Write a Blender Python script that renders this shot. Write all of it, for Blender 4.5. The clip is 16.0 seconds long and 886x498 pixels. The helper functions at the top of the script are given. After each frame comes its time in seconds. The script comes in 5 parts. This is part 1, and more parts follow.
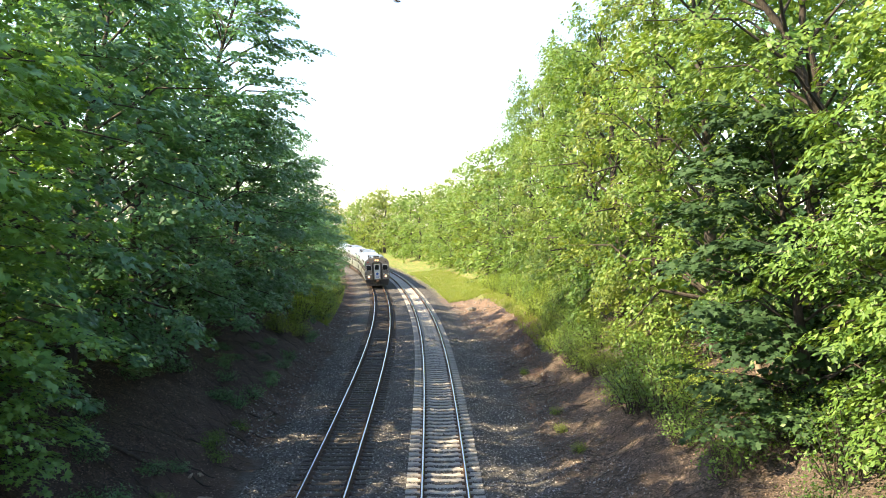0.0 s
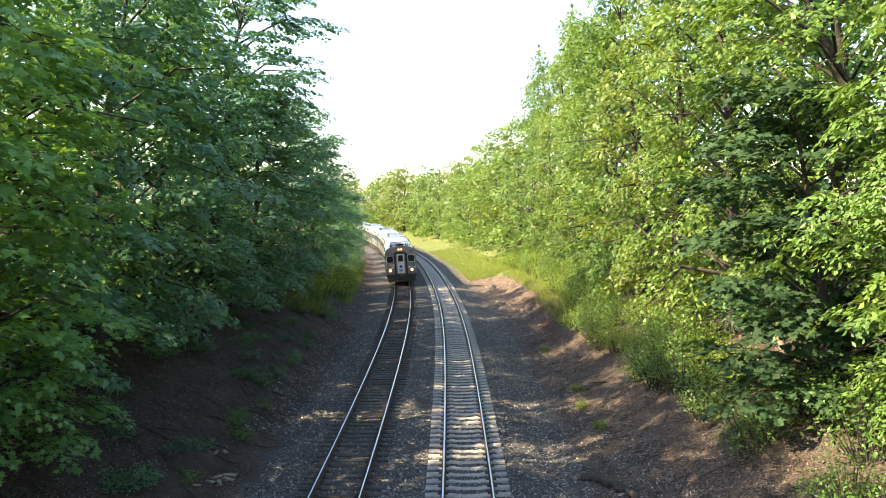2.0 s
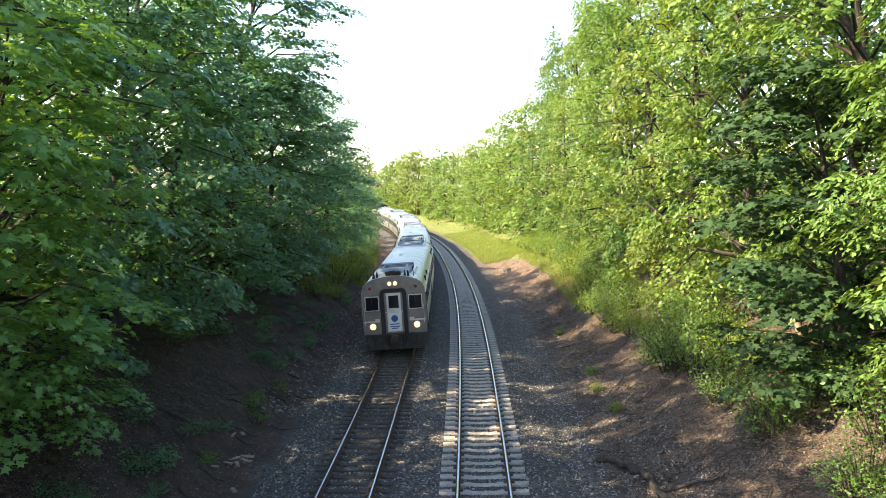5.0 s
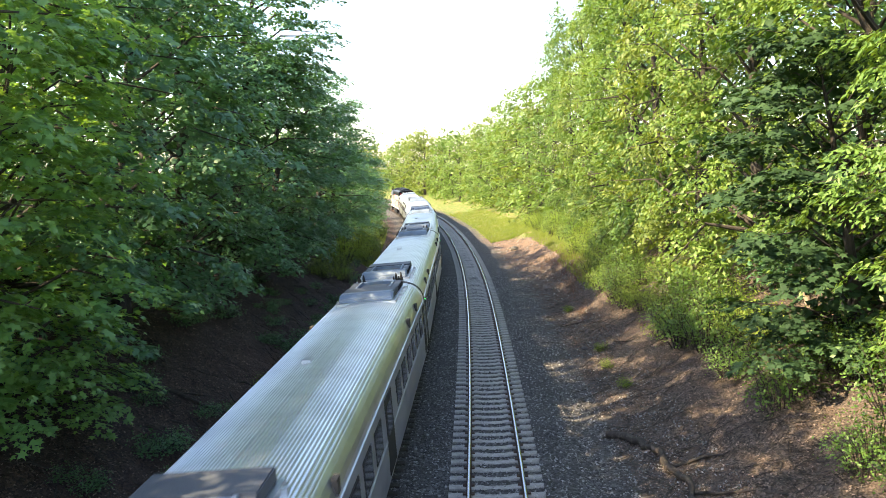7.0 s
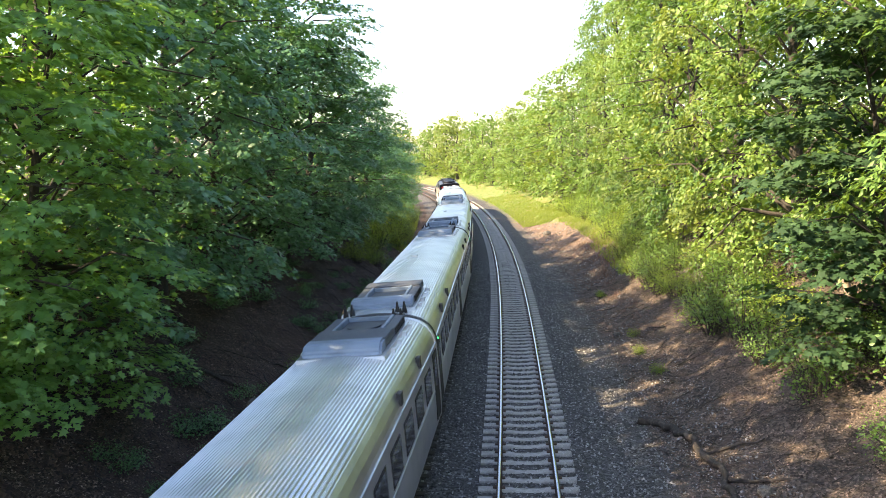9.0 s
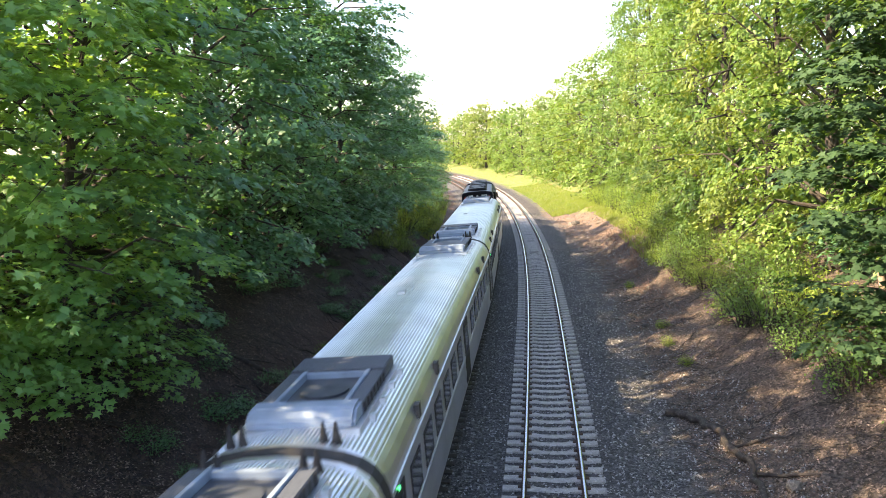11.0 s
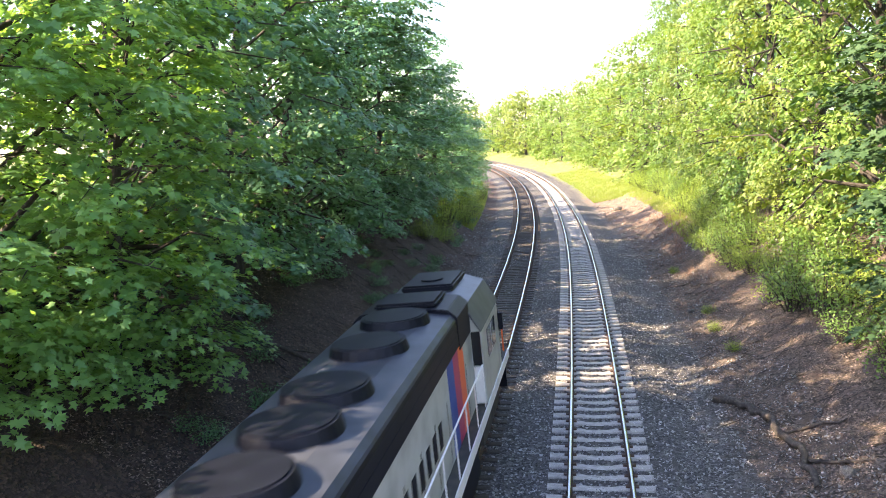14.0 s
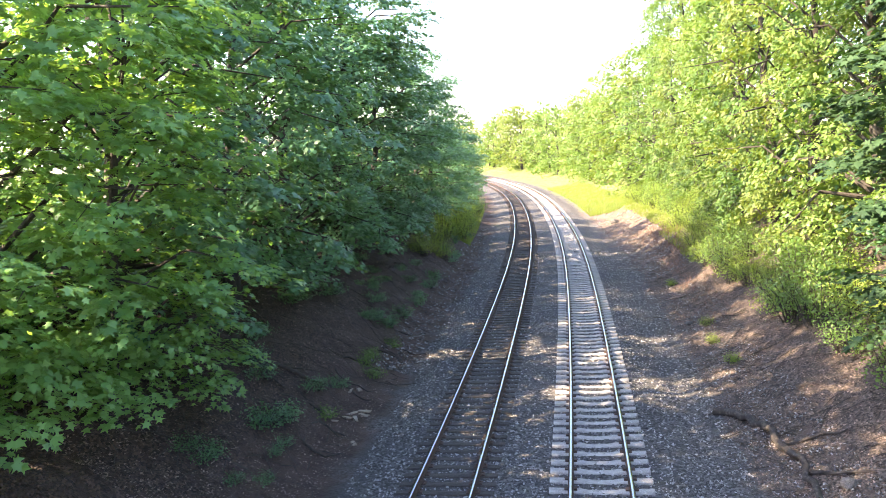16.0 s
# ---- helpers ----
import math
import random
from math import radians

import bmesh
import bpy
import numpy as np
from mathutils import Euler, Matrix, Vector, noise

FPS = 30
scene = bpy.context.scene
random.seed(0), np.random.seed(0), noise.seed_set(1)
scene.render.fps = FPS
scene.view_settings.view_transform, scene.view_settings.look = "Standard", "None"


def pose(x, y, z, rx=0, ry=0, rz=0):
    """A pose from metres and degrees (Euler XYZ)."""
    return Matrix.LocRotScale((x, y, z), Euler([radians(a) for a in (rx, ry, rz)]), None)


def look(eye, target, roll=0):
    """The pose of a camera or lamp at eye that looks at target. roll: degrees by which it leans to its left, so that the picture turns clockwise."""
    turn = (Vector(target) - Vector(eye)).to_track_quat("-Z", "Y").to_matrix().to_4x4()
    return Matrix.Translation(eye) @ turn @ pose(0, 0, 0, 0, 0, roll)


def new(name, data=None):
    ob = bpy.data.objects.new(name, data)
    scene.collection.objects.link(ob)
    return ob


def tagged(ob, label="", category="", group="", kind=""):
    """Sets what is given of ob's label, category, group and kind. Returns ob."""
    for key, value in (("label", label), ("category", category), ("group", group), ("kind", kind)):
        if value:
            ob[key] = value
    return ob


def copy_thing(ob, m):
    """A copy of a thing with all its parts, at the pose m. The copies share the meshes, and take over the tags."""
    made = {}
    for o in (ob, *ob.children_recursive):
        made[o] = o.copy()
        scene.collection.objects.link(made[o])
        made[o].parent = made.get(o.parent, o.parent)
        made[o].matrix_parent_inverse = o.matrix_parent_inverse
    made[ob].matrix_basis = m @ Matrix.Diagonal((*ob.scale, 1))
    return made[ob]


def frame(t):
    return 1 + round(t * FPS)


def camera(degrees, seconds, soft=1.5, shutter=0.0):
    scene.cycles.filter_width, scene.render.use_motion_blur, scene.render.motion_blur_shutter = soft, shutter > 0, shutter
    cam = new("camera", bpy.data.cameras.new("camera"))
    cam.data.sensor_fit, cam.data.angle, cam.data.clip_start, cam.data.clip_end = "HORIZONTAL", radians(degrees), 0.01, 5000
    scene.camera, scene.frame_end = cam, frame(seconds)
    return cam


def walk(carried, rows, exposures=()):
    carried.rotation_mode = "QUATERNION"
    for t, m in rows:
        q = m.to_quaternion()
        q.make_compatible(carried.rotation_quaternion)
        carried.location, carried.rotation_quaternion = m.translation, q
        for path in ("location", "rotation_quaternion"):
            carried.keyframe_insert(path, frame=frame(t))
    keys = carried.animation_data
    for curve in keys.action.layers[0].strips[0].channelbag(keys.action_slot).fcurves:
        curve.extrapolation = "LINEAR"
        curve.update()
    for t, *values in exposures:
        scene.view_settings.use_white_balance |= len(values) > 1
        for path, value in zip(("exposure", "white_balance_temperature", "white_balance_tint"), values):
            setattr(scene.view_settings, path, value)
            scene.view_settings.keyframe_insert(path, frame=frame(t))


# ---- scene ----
# The camera stands on an overbridge and pans slowly by hand.
cam = camera(58.75, 16.0, soft=0.75, shutter=0.25)
EYE = (0.0, 0.0, 8.63)
VIEW = [  # seconds, yaw to the left, pitch, lean to the left
    (0.0, 2.44, -1.88, 0.07), (0.5, 3.15, -2.54, 0.26), (1.0, 3.89, -3.49, -0.27), (1.5, 3.91, -3.68, -0.39),
    (2.0, 3.88, -3.47, -0.51), (2.5, 4.06, -3.52, -0.6), (3.0, 4.41, -3.85, -0.7), (3.5, 4.72, -4.13, -0.74),
    (4.0, 4.85, -4.3, -0.74), (4.2, 4.87, -4.4, -0.76), (6.3, 5.12, -5.25, -0.95), (6.5, 5.14, -5.43, -1.06),
    (7.0, 5.52, -6.14, -1.93), (7.5, 6.24, -6.59, -2.47), (8.0, 6.7, -6.58, -2.07), (8.5, 7.2, -6.84, -1.91),
    (9.0, 7.91, -7.19, -1.94), (11.5, 10.27, -8.35, -1.5), (12.0, 10.59, -8.76, -1.56), (12.5, 11.34, -8.73, -2.23),
    (13.0, 12.25, -8.4, -2.77), (13.5, 12.76, -8.39, -2.92), (14.0, 13.04, -8.64, -3.15), (14.5, 13.1, -9.01, -3.86),
    (15.0, 12.89, -8.77, -4.27), (15.5, 12.64, -7.98, -4.03), (16.0, 12.77, -7.55, -3.83)]


def view_pose(yaw, pitch, lean):
    return pose(*EYE, 0, 0, yaw) @ pose(0, 0, 0, 90 + pitch) @ pose(0, 0, 0, 0, 0, lean)


walk(cam, [(t, view_pose(a, b, c)) for t, a, b, c in VIEW],
     exposures=[(0.0, 2.08, 7000, 13), (4.0, 2.08, 7000, 13), (9.0, 2.28, 7150, 17), (12.5, 2.55, 7100, 21), (14.5, 2.88, 6750, 23), (16.0, 2.96, 6700, 23)])

# ---- light: evening sun over the trees to the west of the line ----
SUN_AZ, SUN_EL = 247.0, 36.0   # compass style: 0 is +y, 90 is +x
world = bpy.data.worlds.new("sky")
scene.world = world
world.use_nodes = True
wn = world.node_tree.nodes
sky = wn.new("ShaderNodeTexSky")
sky.sky_type, sky.sun_disc = "NISHITA", False
sky.sun_elevation, sky.sun_rotation = radians(SUN_EL), radians(SUN_AZ)
sky.dust_density, sky.air_density = 1.0, 1.0
wn["Background"].inputs["Strength"].default_value = 0.13
world.node_tree.links.new(sky.outputs[0], wn["Background"].inputs["Color"])
sun = new("sun", bpy.data.lights.new("sun", "SUN"))
sun.data.energy, sun.data.angle, sun.data.color = 4.7, radians(0.6), (1.0, 0.83, 0.54)
sx, sy, sz = math.sin(radians(SUN_AZ)) * math.cos(radians(SUN_EL)), math.cos(radians(SUN_AZ)) * math.cos(radians(SUN_EL)), math.sin(radians(SUN_EL))
sun.matrix_world = look((sx * 200, sy * 200, sz * 200), (0, 0, 0))


# ---- materials ----
def material(name, base, rough=0.7, metal=0.0, spots=(), bump=0.0, bump_scale=20.0, stretch=(1, 1, 1), space="Object"):
    """A surface with a base colour, noise patches [(colour, scale, low, high)] mixed over it, and fine relief."""
    m = bpy.data.materials.new(name)
    m.use_nodes = True
    nt = m.node_tree
    b = nt.nodes["Principled BSDF"]
    b.inputs["Roughness"].default_value, b.inputs["Metallic"].default_value = rough, metal
    b.inputs["Base Color"].default_value = (*base, 1)
    co = nt.nodes.new("ShaderNodeTexCoord")
    mp = nt.nodes.new("ShaderNodeMapping")
    mp.inputs["Scale"].default_value = stretch
    nt.links.new(co.outputs[space], mp.inputs[0])
    last = None
    for colour, scale, low, high in spots:
        n = nt.nodes.new("ShaderNodeTexNoise")
        n.inputs["Scale"].default_value, n.inputs["Detail"].default_value = scale, 6
        nt.links.new(mp.outputs[0], n.inputs["Vector"])
        r = nt.nodes.new("ShaderNodeMapRange")
        r.inputs[1].default_value, r.inputs[2].default_value = low, high
        nt.links.new(n.outputs["Fac"], r.inputs[0])
        x = nt.nodes.new("ShaderNodeMix")
        x.data_type = "RGBA"
        nt.links.new(r.outputs[0], x.inputs["Factor"])
        if last is None:
            x.inputs[6].default_value = (*base, 1)
        else:
            nt.links.new(last, x.inputs[6])
        x.inputs[7].default_value = (*colour, 1)
        last = x.outputs[2]
    if last is not None:
        nt.links.new(last, b.inputs["Base Color"])
    if bump:
        n = nt.nodes.new("ShaderNodeTexNoise")
        n.inputs["Scale"].default_value, n.inputs["Detail"].default_value = bump_scale, 5
        nt.links.new(mp.outputs[0], n.inputs["Vector"])
        u = nt.nodes.new("ShaderNodeBump")
        u.inputs["Strength"].default_value, u.inputs["Distance"].default_value = bump, 0.05
        nt.links.new(n.outputs["Fac"], u.inputs["Height"])
        nt.links.new(u.outputs[0], b.inputs["Normal"])
    return m


def leaf_material(name, dark, light, through_colour, rough=0.45, share=0.45):
    """Leaves: colour varies from leaf to leaf and by branch; light shines through the blade."""
    m = bpy.data.materials.new(name)
    m.use_nodes = True
    nt = m.node_tree
    b = nt.nodes["Principled BSDF"]
    geo = nt.nodes.new("ShaderNodeNewGeometry")
    co = nt.nodes.new("ShaderNodeTexCoord")
    n = nt.nodes.new("ShaderNodeTexNoise")
    n.inputs["Scale"].default_value, n.inputs["Detail"].default_value = 0.55, 3
    nt.links.new(co.outputs["Object"], n.inputs["Vector"])
    info = nt.nodes.new("ShaderNodeObjectInfo")
    a = nt.nodes.new("ShaderNodeMath")
    a.operation = "MULTIPLY_ADD"
    nt.links.new(geo.outputs["Random Per Island"], a.inputs[0])
    a.inputs[1].default_value = 0.6
    nt.links.new(n.outputs["Fac"], a.inputs[2])
    a2 = nt.nodes.new("ShaderNodeMath")
    a2.operation = "MULTIPLY_ADD"
    nt.links.new(info.outputs["Random"], a2.inputs[0])
    a2.inputs[1].default_value = 0.3
    nt.links.new(a.outputs[0], a2.inputs[2])
    r = nt.nodes.new("ShaderNodeMapRange")
    r.inputs[1].default_value, r.inputs[2].default_value = 0.55, 1.3
    nt.links.new(a2.outputs[0], r.inputs[0])
    x = nt.nodes.new("ShaderNodeMix")
    x.data_type = "RGBA"
    x.inputs[6].default_value, x.inputs[7].default_value = (*dark, 1), (*light, 1)
    nt.links.new(r.outputs[0], x.inputs["Factor"])
    nt.links.new(x.outputs[2], b.inputs["Base Color"])
    b.inputs["Roughness"].default_value, b.inputs["Specular IOR Level"].default_value = rough, 0.4
    tr = nt.nodes.new("ShaderNodeBsdfTranslucent")
    tr.inputs["Color"].default_value = (*through_colour, 1)
    mix = nt.nodes.new("ShaderNodeMixShader")
    mix.inputs[0].default_value = share
    nt.links.new(b.outputs[0], mix.inputs[1])
    nt.links.new(tr.outputs[0], mix.inputs[2])
    nt.links.new(mix.outputs[0], nt.nodes["Material Output"].inputs["Surface"])
    return m


def glow(name, colour, strength):
    m = bpy.data.materials.new(name)
    m.use_nodes = True
    b = m.node_tree.nodes["Principled BSDF"]
    b.inputs["Emission Color"].default_value, b.inputs["Emission Strength"].default_value = (*colour, 1), strength
    b.inputs["Base Color"].default_value = (*colour, 1)
    return m


MAPLE = leaf_material("maple_leaf", (0.012, 0.058, 0.034), (0.10, 0.225, 0.115), (0.2, 0.42, 0.07), 0.42, 0.26)
# Maple again, brighter and yellower: sunlight put into the leaf colour.
LITMAPLE = leaf_material("sunlit_maple_leaf", (0.032, 0.108, 0.042), (0.185, 0.35, 0.115), (0.36, 0.6, 0.08), 0.4, 0.42)
# Shade on one maple, put into its leaf colour.
SHADEDMAPLE = leaf_material("shaded_maple_leaf", (0.011, 0.038, 0.013), (0.028, 0.07, 0.022), (0.06, 0.16, 0.015), 0.75, 0.14)
BRIGHT = leaf_material("sunny_leaf", (0.032, 0.085, 0.014), (0.165, 0.26, 0.06), (0.3, 0.46, 0.05), 0.5, 0.24)
MIDGREEN = leaf_material("mid_green_leaf", (0.022, 0.07, 0.016), (0.11, 0.2, 0.045), (0.27, 0.44, 0.035), 0.5, 0.24)
OLIVE = leaf_material("olive_leaf", (0.05, 0.095, 0.02), (0.175, 0.23, 0.05), (0.32, 0.42, 0.04), 0.55, 0.26)
SHRUB = leaf_material("shrub_leaf", (0.07, 0.14, 0.02), (0.21, 0.28, 0.05), (0.32, 0.48, 0.04), 0.55, 0.34)
BARK = material("bark", (0.032, 0.027, 0.023), 0.9, spots=[((0.06, 0.052, 0.044), 6, 0.45, 0.7), ((0.03, 0.025, 0.02), 20, 0.5, 0.7)], bump=0.8, bump_scale=25, stretch=(1, 1, 0.25))
DEADWOOD = material("dead_wood", (0.035, 0.029, 0.025), 0.9, spots=[((0.1, 0.085, 0.072), 9, 0.5, 0.75)], bump=0.6, bump_scale=30)
RAIL = material("rail_side", (0.10, 0.065, 0.05), 0.75, 0.3, spots=[((0.05, 0.035, 0.03), 8, 0.4, 0.7)], bump=0.2)
RAILTOP = material("rail_head", (0.45, 0.46, 0.48), 0.25, 1.0, spots=[((0.4, 0.4, 0.42), 3, 0.4, 0.7)])
CONCRETE = material("concrete_tie", (0.34, 0.33, 0.31), 0.85, spots=[((0.22, 0.21, 0.2), 5, 0.4, 0.7), ((0.42, 0.41, 0.39), 30, 0.5, 0.7)], bump=0.3, bump_scale=40)
CREOSOTE = material("timber_tie", (0.045, 0.038, 0.034), 0.85, spots=[((0.09, 0.08, 0.072), 6, 0.45, 0.75), ((0.02, 0.018, 0.016), 25, 0.5, 0.7)], bump=0.5, bump_scale=30, stretch=(0.3, 2, 1))
IRON = material("rusty_iron", (0.09, 0.055, 0.04), 0.8, 0.2, spots=[((0.04, 0.03, 0.025), 15, 0.4, 0.7)], bump=0.2)


def speckled(name, dark, light, rough=0.9):
    """Loose pieces: each one takes its own tone."""
    m = bpy.data.materials.new(name)
    m.use_nodes = True
    nt = m.node_tree
    b = nt.nodes["Principled BSDF"]
    b.inputs["Roughness"].default_value = rough
    geo = nt.nodes.new("ShaderNodeNewGeometry")
    p = nt.nodes.new("ShaderNodeMath")
    p.operation = "POWER"
    p.inputs[1].default_value = 2.2
    nt.links.new(geo.outputs["Random Per Island"], p.inputs[0])
    co = nt.nodes.new("ShaderNodeTexCoord")
    n = nt.nodes.new("ShaderNodeTexNoise")
    n.inputs["Scale"].default_value = 40
    nt.links.new(co.outputs["Object"], n.inputs["Vector"])
    q = nt.nodes.new("ShaderNodeMath")
    q.operation = "MULTIPLY_ADD"
    q.inputs[1].default_value = 0.25
    nt.links.new(n.outputs["Fac"], q.inputs[0])
    nt.links.new(p.outputs[0], q.inputs[2])
    x = nt.nodes.new("ShaderNodeMix")
    x.data_type = "RGBA"
    x.inputs[6].default_value, x.inputs[7].default_value = (*dark, 1), (*light, 1)
    nt.links.new(q.outputs[0], x.inputs["Factor"])
    nt.links.new(x.outputs[2], b.inputs["Base Color"])
    return m


STONE = speckled("ballast_stone", (0.018, 0.018, 0.019), (0.34, 0.335, 0.33))
ROCK = material("rough_rock", (0.11, 0.105, 0.1), 0.9, spots=[((0.05, 0.048, 0.046), 3, 0.4, 0.65), ((0.2, 0.19, 0.18), 9, 0.5, 0.7)], bump=0.6, bump_scale=8)

# ---- the line of the track ----
# Distance s runs along the centre of the near track, d to its right; the bend goes left.
TRACK_X0, TRACK_GAP, GAUGE = -0.16, 3.962, 1.505
_S = np.arange(0, 900, 0.5)
_K = np.interp(_S, [0, 30, 60, 90, 120, 160, 260, 300, 900], [3.44e-3, 0.53e-3, 1.67e-3, 1.28e-3, 2.08e-3, 1.88e-3, 1.88e-3, 0, 0])
_TH = np.concatenate([[0], np.cumsum((_K[1:] + _K[:-1]) * 0.25)])
_X = TRACK_X0 + np.concatenate([[0], np.cumsum(-(np.sin(_TH[1:]) + np.sin(_TH[:-1])) * 0.25)])
_Y = np.concatenate([[0], np.cumsum((np.cos(_TH[1:]) + np.cos(_TH[:-1])) * 0.25)])


def at(s, d):
    """The place (x, y) and heading (radians to the left) at s along the line, d to the right of it."""
    s = np.asarray(s, float)
    th = np.interp(s, _S, _TH)
    x, y = np.interp(s, _S, _X), np.interp(s, _S, _Y) + np.minimum(s, 0)
    return x + d * np.cos(th), y + d * np.sin(th), th


def ridge(x, y, f, seed=0.0):
    """Cheap smooth unevenness, about -1 to 1."""
    return (np.sin(x * f * 1.7 + seed) * np.cos(y * f * 1.1 - seed * 2) + 0.6 * np.sin(x * f * 3.1 - y * f * 2.3 + seed * 3) + 0.4 * np.cos(x * f * 5.3 + y * f * 6.1 + seed)) / 2


def ground_z(s, d):
    """Height of the ground: ballast bed, ditch, and the two banks of the cutting."""
    s, d = np.asarray(s, float), np.asarray(d, float)
    far = np.clip((s - 55) / 60, 0, 1)
    left = np.interp(-d, [-1, 6.0, 7.2, 8.2, 10.5, 13.5, 18, 26, 60, 2000], [-0.26, -0.26, -0.45, -0.2, 1.5, 3.6, 5.2, 6.0, 6.5, 7.0])
    left_far = np.interp(-d, [-1, 6.0, 7.0, 9.0, 12.0, 16, 22, 40, 2000], [-0.26, -0.26, -0.4, -0.3, 0.2, 1.6, 3.2, 5.0, 7.0])
    right = np.interp(d, [-1, 1.9, 2.9, 4.0, 5.5, 7.0, 9.0, 12.0, 16, 24, 2000], [-0.26, -0.26, -0.45, -0.35, 0.1, 0.9, 1.9, 3.4, 5.0, 6.2, 7.0])
    right_far = np.interp(d, [-1, 1.9, 2.9, 5.0, 8.0, 11.0, 15, 22, 40, 2000], [-0.26, -0.26, -0.4, -0.25, 0.1, 0.7, 1.8, 3.5, 5.0, 7.0])
    farl = np.clip((s - 74) / 50, 0, 1)
    z = np.where(d < 0, left * (1 - farl) + left_far * farl, right * (1 - far) + right_far * far)
    x, y, _ = at(s, d)
    rough = np.clip(np.maximum(-d - 6.4, d - 2.6) / 3, 0, 1)
    z = z + rough * (0.16 * ridge(x, y, 0.9) + 0.07 * ridge(x, y, 3.1, 2.0)) + (1 - rough) * 0.012 * ridge(x, y, 6.0, 1.0)
    return z


def ground_at(x, y):
    """Height of the ground under a place (x, y) near the line."""
    th = np.interp(y, _Y, _TH)
    off = (x - np.interp(y, _Y, _X)) * np.cos(th)
    return float(ground_z(np.interp(y, _Y, _S) + (x - np.interp(y, _Y, _X)) * -np.sin(th), off))


def spot(s, d):
    x, y, th = at(s, d)
    return float(x), float(y), float(ground_z(s, d)), float(th)


# ---- mesh helpers ----
def mesh_of(name, verts, faces, mats, index=None, smooth=False):
    """A mesh from arrays: verts (n, 3) and faces (m, k), all with k corners."""
    verts, faces = np.asarray(verts, np.float32), np.asarray(faces, np.int32)
    me = bpy.data.meshes.new(name)
    me.vertices.add(len(verts))
    me.vertices.foreach_set("co", verts.ravel())
    k = faces.shape[1]
    me.loops.add(faces.size)
    me.loops.foreach_set("vertex_index", faces.ravel())
    me.polygons.add(len(faces))
    me.polygons.foreach_set("loop_start", np.arange(0, faces.size, k, dtype=np.int32))
    for m in mats:
        me.materials.append(m)
    if index is not None:
        me.polygons.foreach_set("material_index", np.asarray(index, np.int32))
    if smooth:
        me.polygons.foreach_set("use_smooth", np.ones(len(faces), bool))
    me.update(calc_edges=True)
    me.validate()
    return me


def part(name, bm, mat, parent=None, label="", smooth=False, bevel=0.0):
    """Links a bmesh as one mesh object, under a thing or a part."""
    if bevel:
        bmesh.ops.bevel(bm, geom=list(bm.edges), offset=bevel, segments=2, affect="EDGES", clamp_overlap=True)
    me = bpy.data.meshes.new(name)
    bm.to_mesh(me)
    bm.free()
    for m in mat if isinstance(mat, (list, tuple)) else [mat]:
        me.materials.append(m)
    if smooth:
        me.polygons.foreach_set("use_smooth", np.ones(len(me.polygons), bool))
    ob = new(name, me)
    if parent is not None:
        ob.parent = parent
    if label:
        ob["label"] = label
    return ob


def box(x0, x1, y0, y1, z0, z1, bm=None):
    bm = bm or bmesh.new()
    bmesh.ops.create_cube(bm, size=1.0, matrix=Matrix.LocRotScale(((x0 + x1) / 2, (y0 + y1) / 2, (z0 + z1) / 2), None, (abs(x1 - x0), abs(y1 - y0), abs(z1 - z0))))
    return bm


def rod(p, q, r, bm=None, seg=8, r2=None):
    """A round bar from p to q."""
    bm = bm or bmesh.new()
    p, q = Vector(p), Vector(q)
    m = Matrix.Translation((p + q) / 2) @ (q - p).to_track_quat("Z", "Y").to_matrix().to_4x4()
    bmesh.ops.create_cone(bm, cap_ends=True, segments=seg, radius1=r, radius2=r if r2 is None else r2, depth=(q - p).length, matrix=m)
    return bm


def prism(profile, y0, y1, bm=None):
    """A closed outline (x, z) drawn out along y, with caps."""
    bm = bm or bmesh.new()
    a = [bm.verts.new((x, y0, z)) for x, z in profile]
    b = [bm.verts.new((x, y1, z)) for x, z in profile]
    n = len(profile)
    for i in range(n):
        bm.faces.new((a[i], a[(i + 1) % n], b[(i + 1) % n], b[i]))
    bm.faces.new(a[::-1])
    bm.faces.new(b)
    bmesh.ops.recalc_face_normals(bm, faces=bm.faces)
    return bm


def empty(name, label, category, group="", kind=""):
    return tagged(new(name), label, category, group, kind)


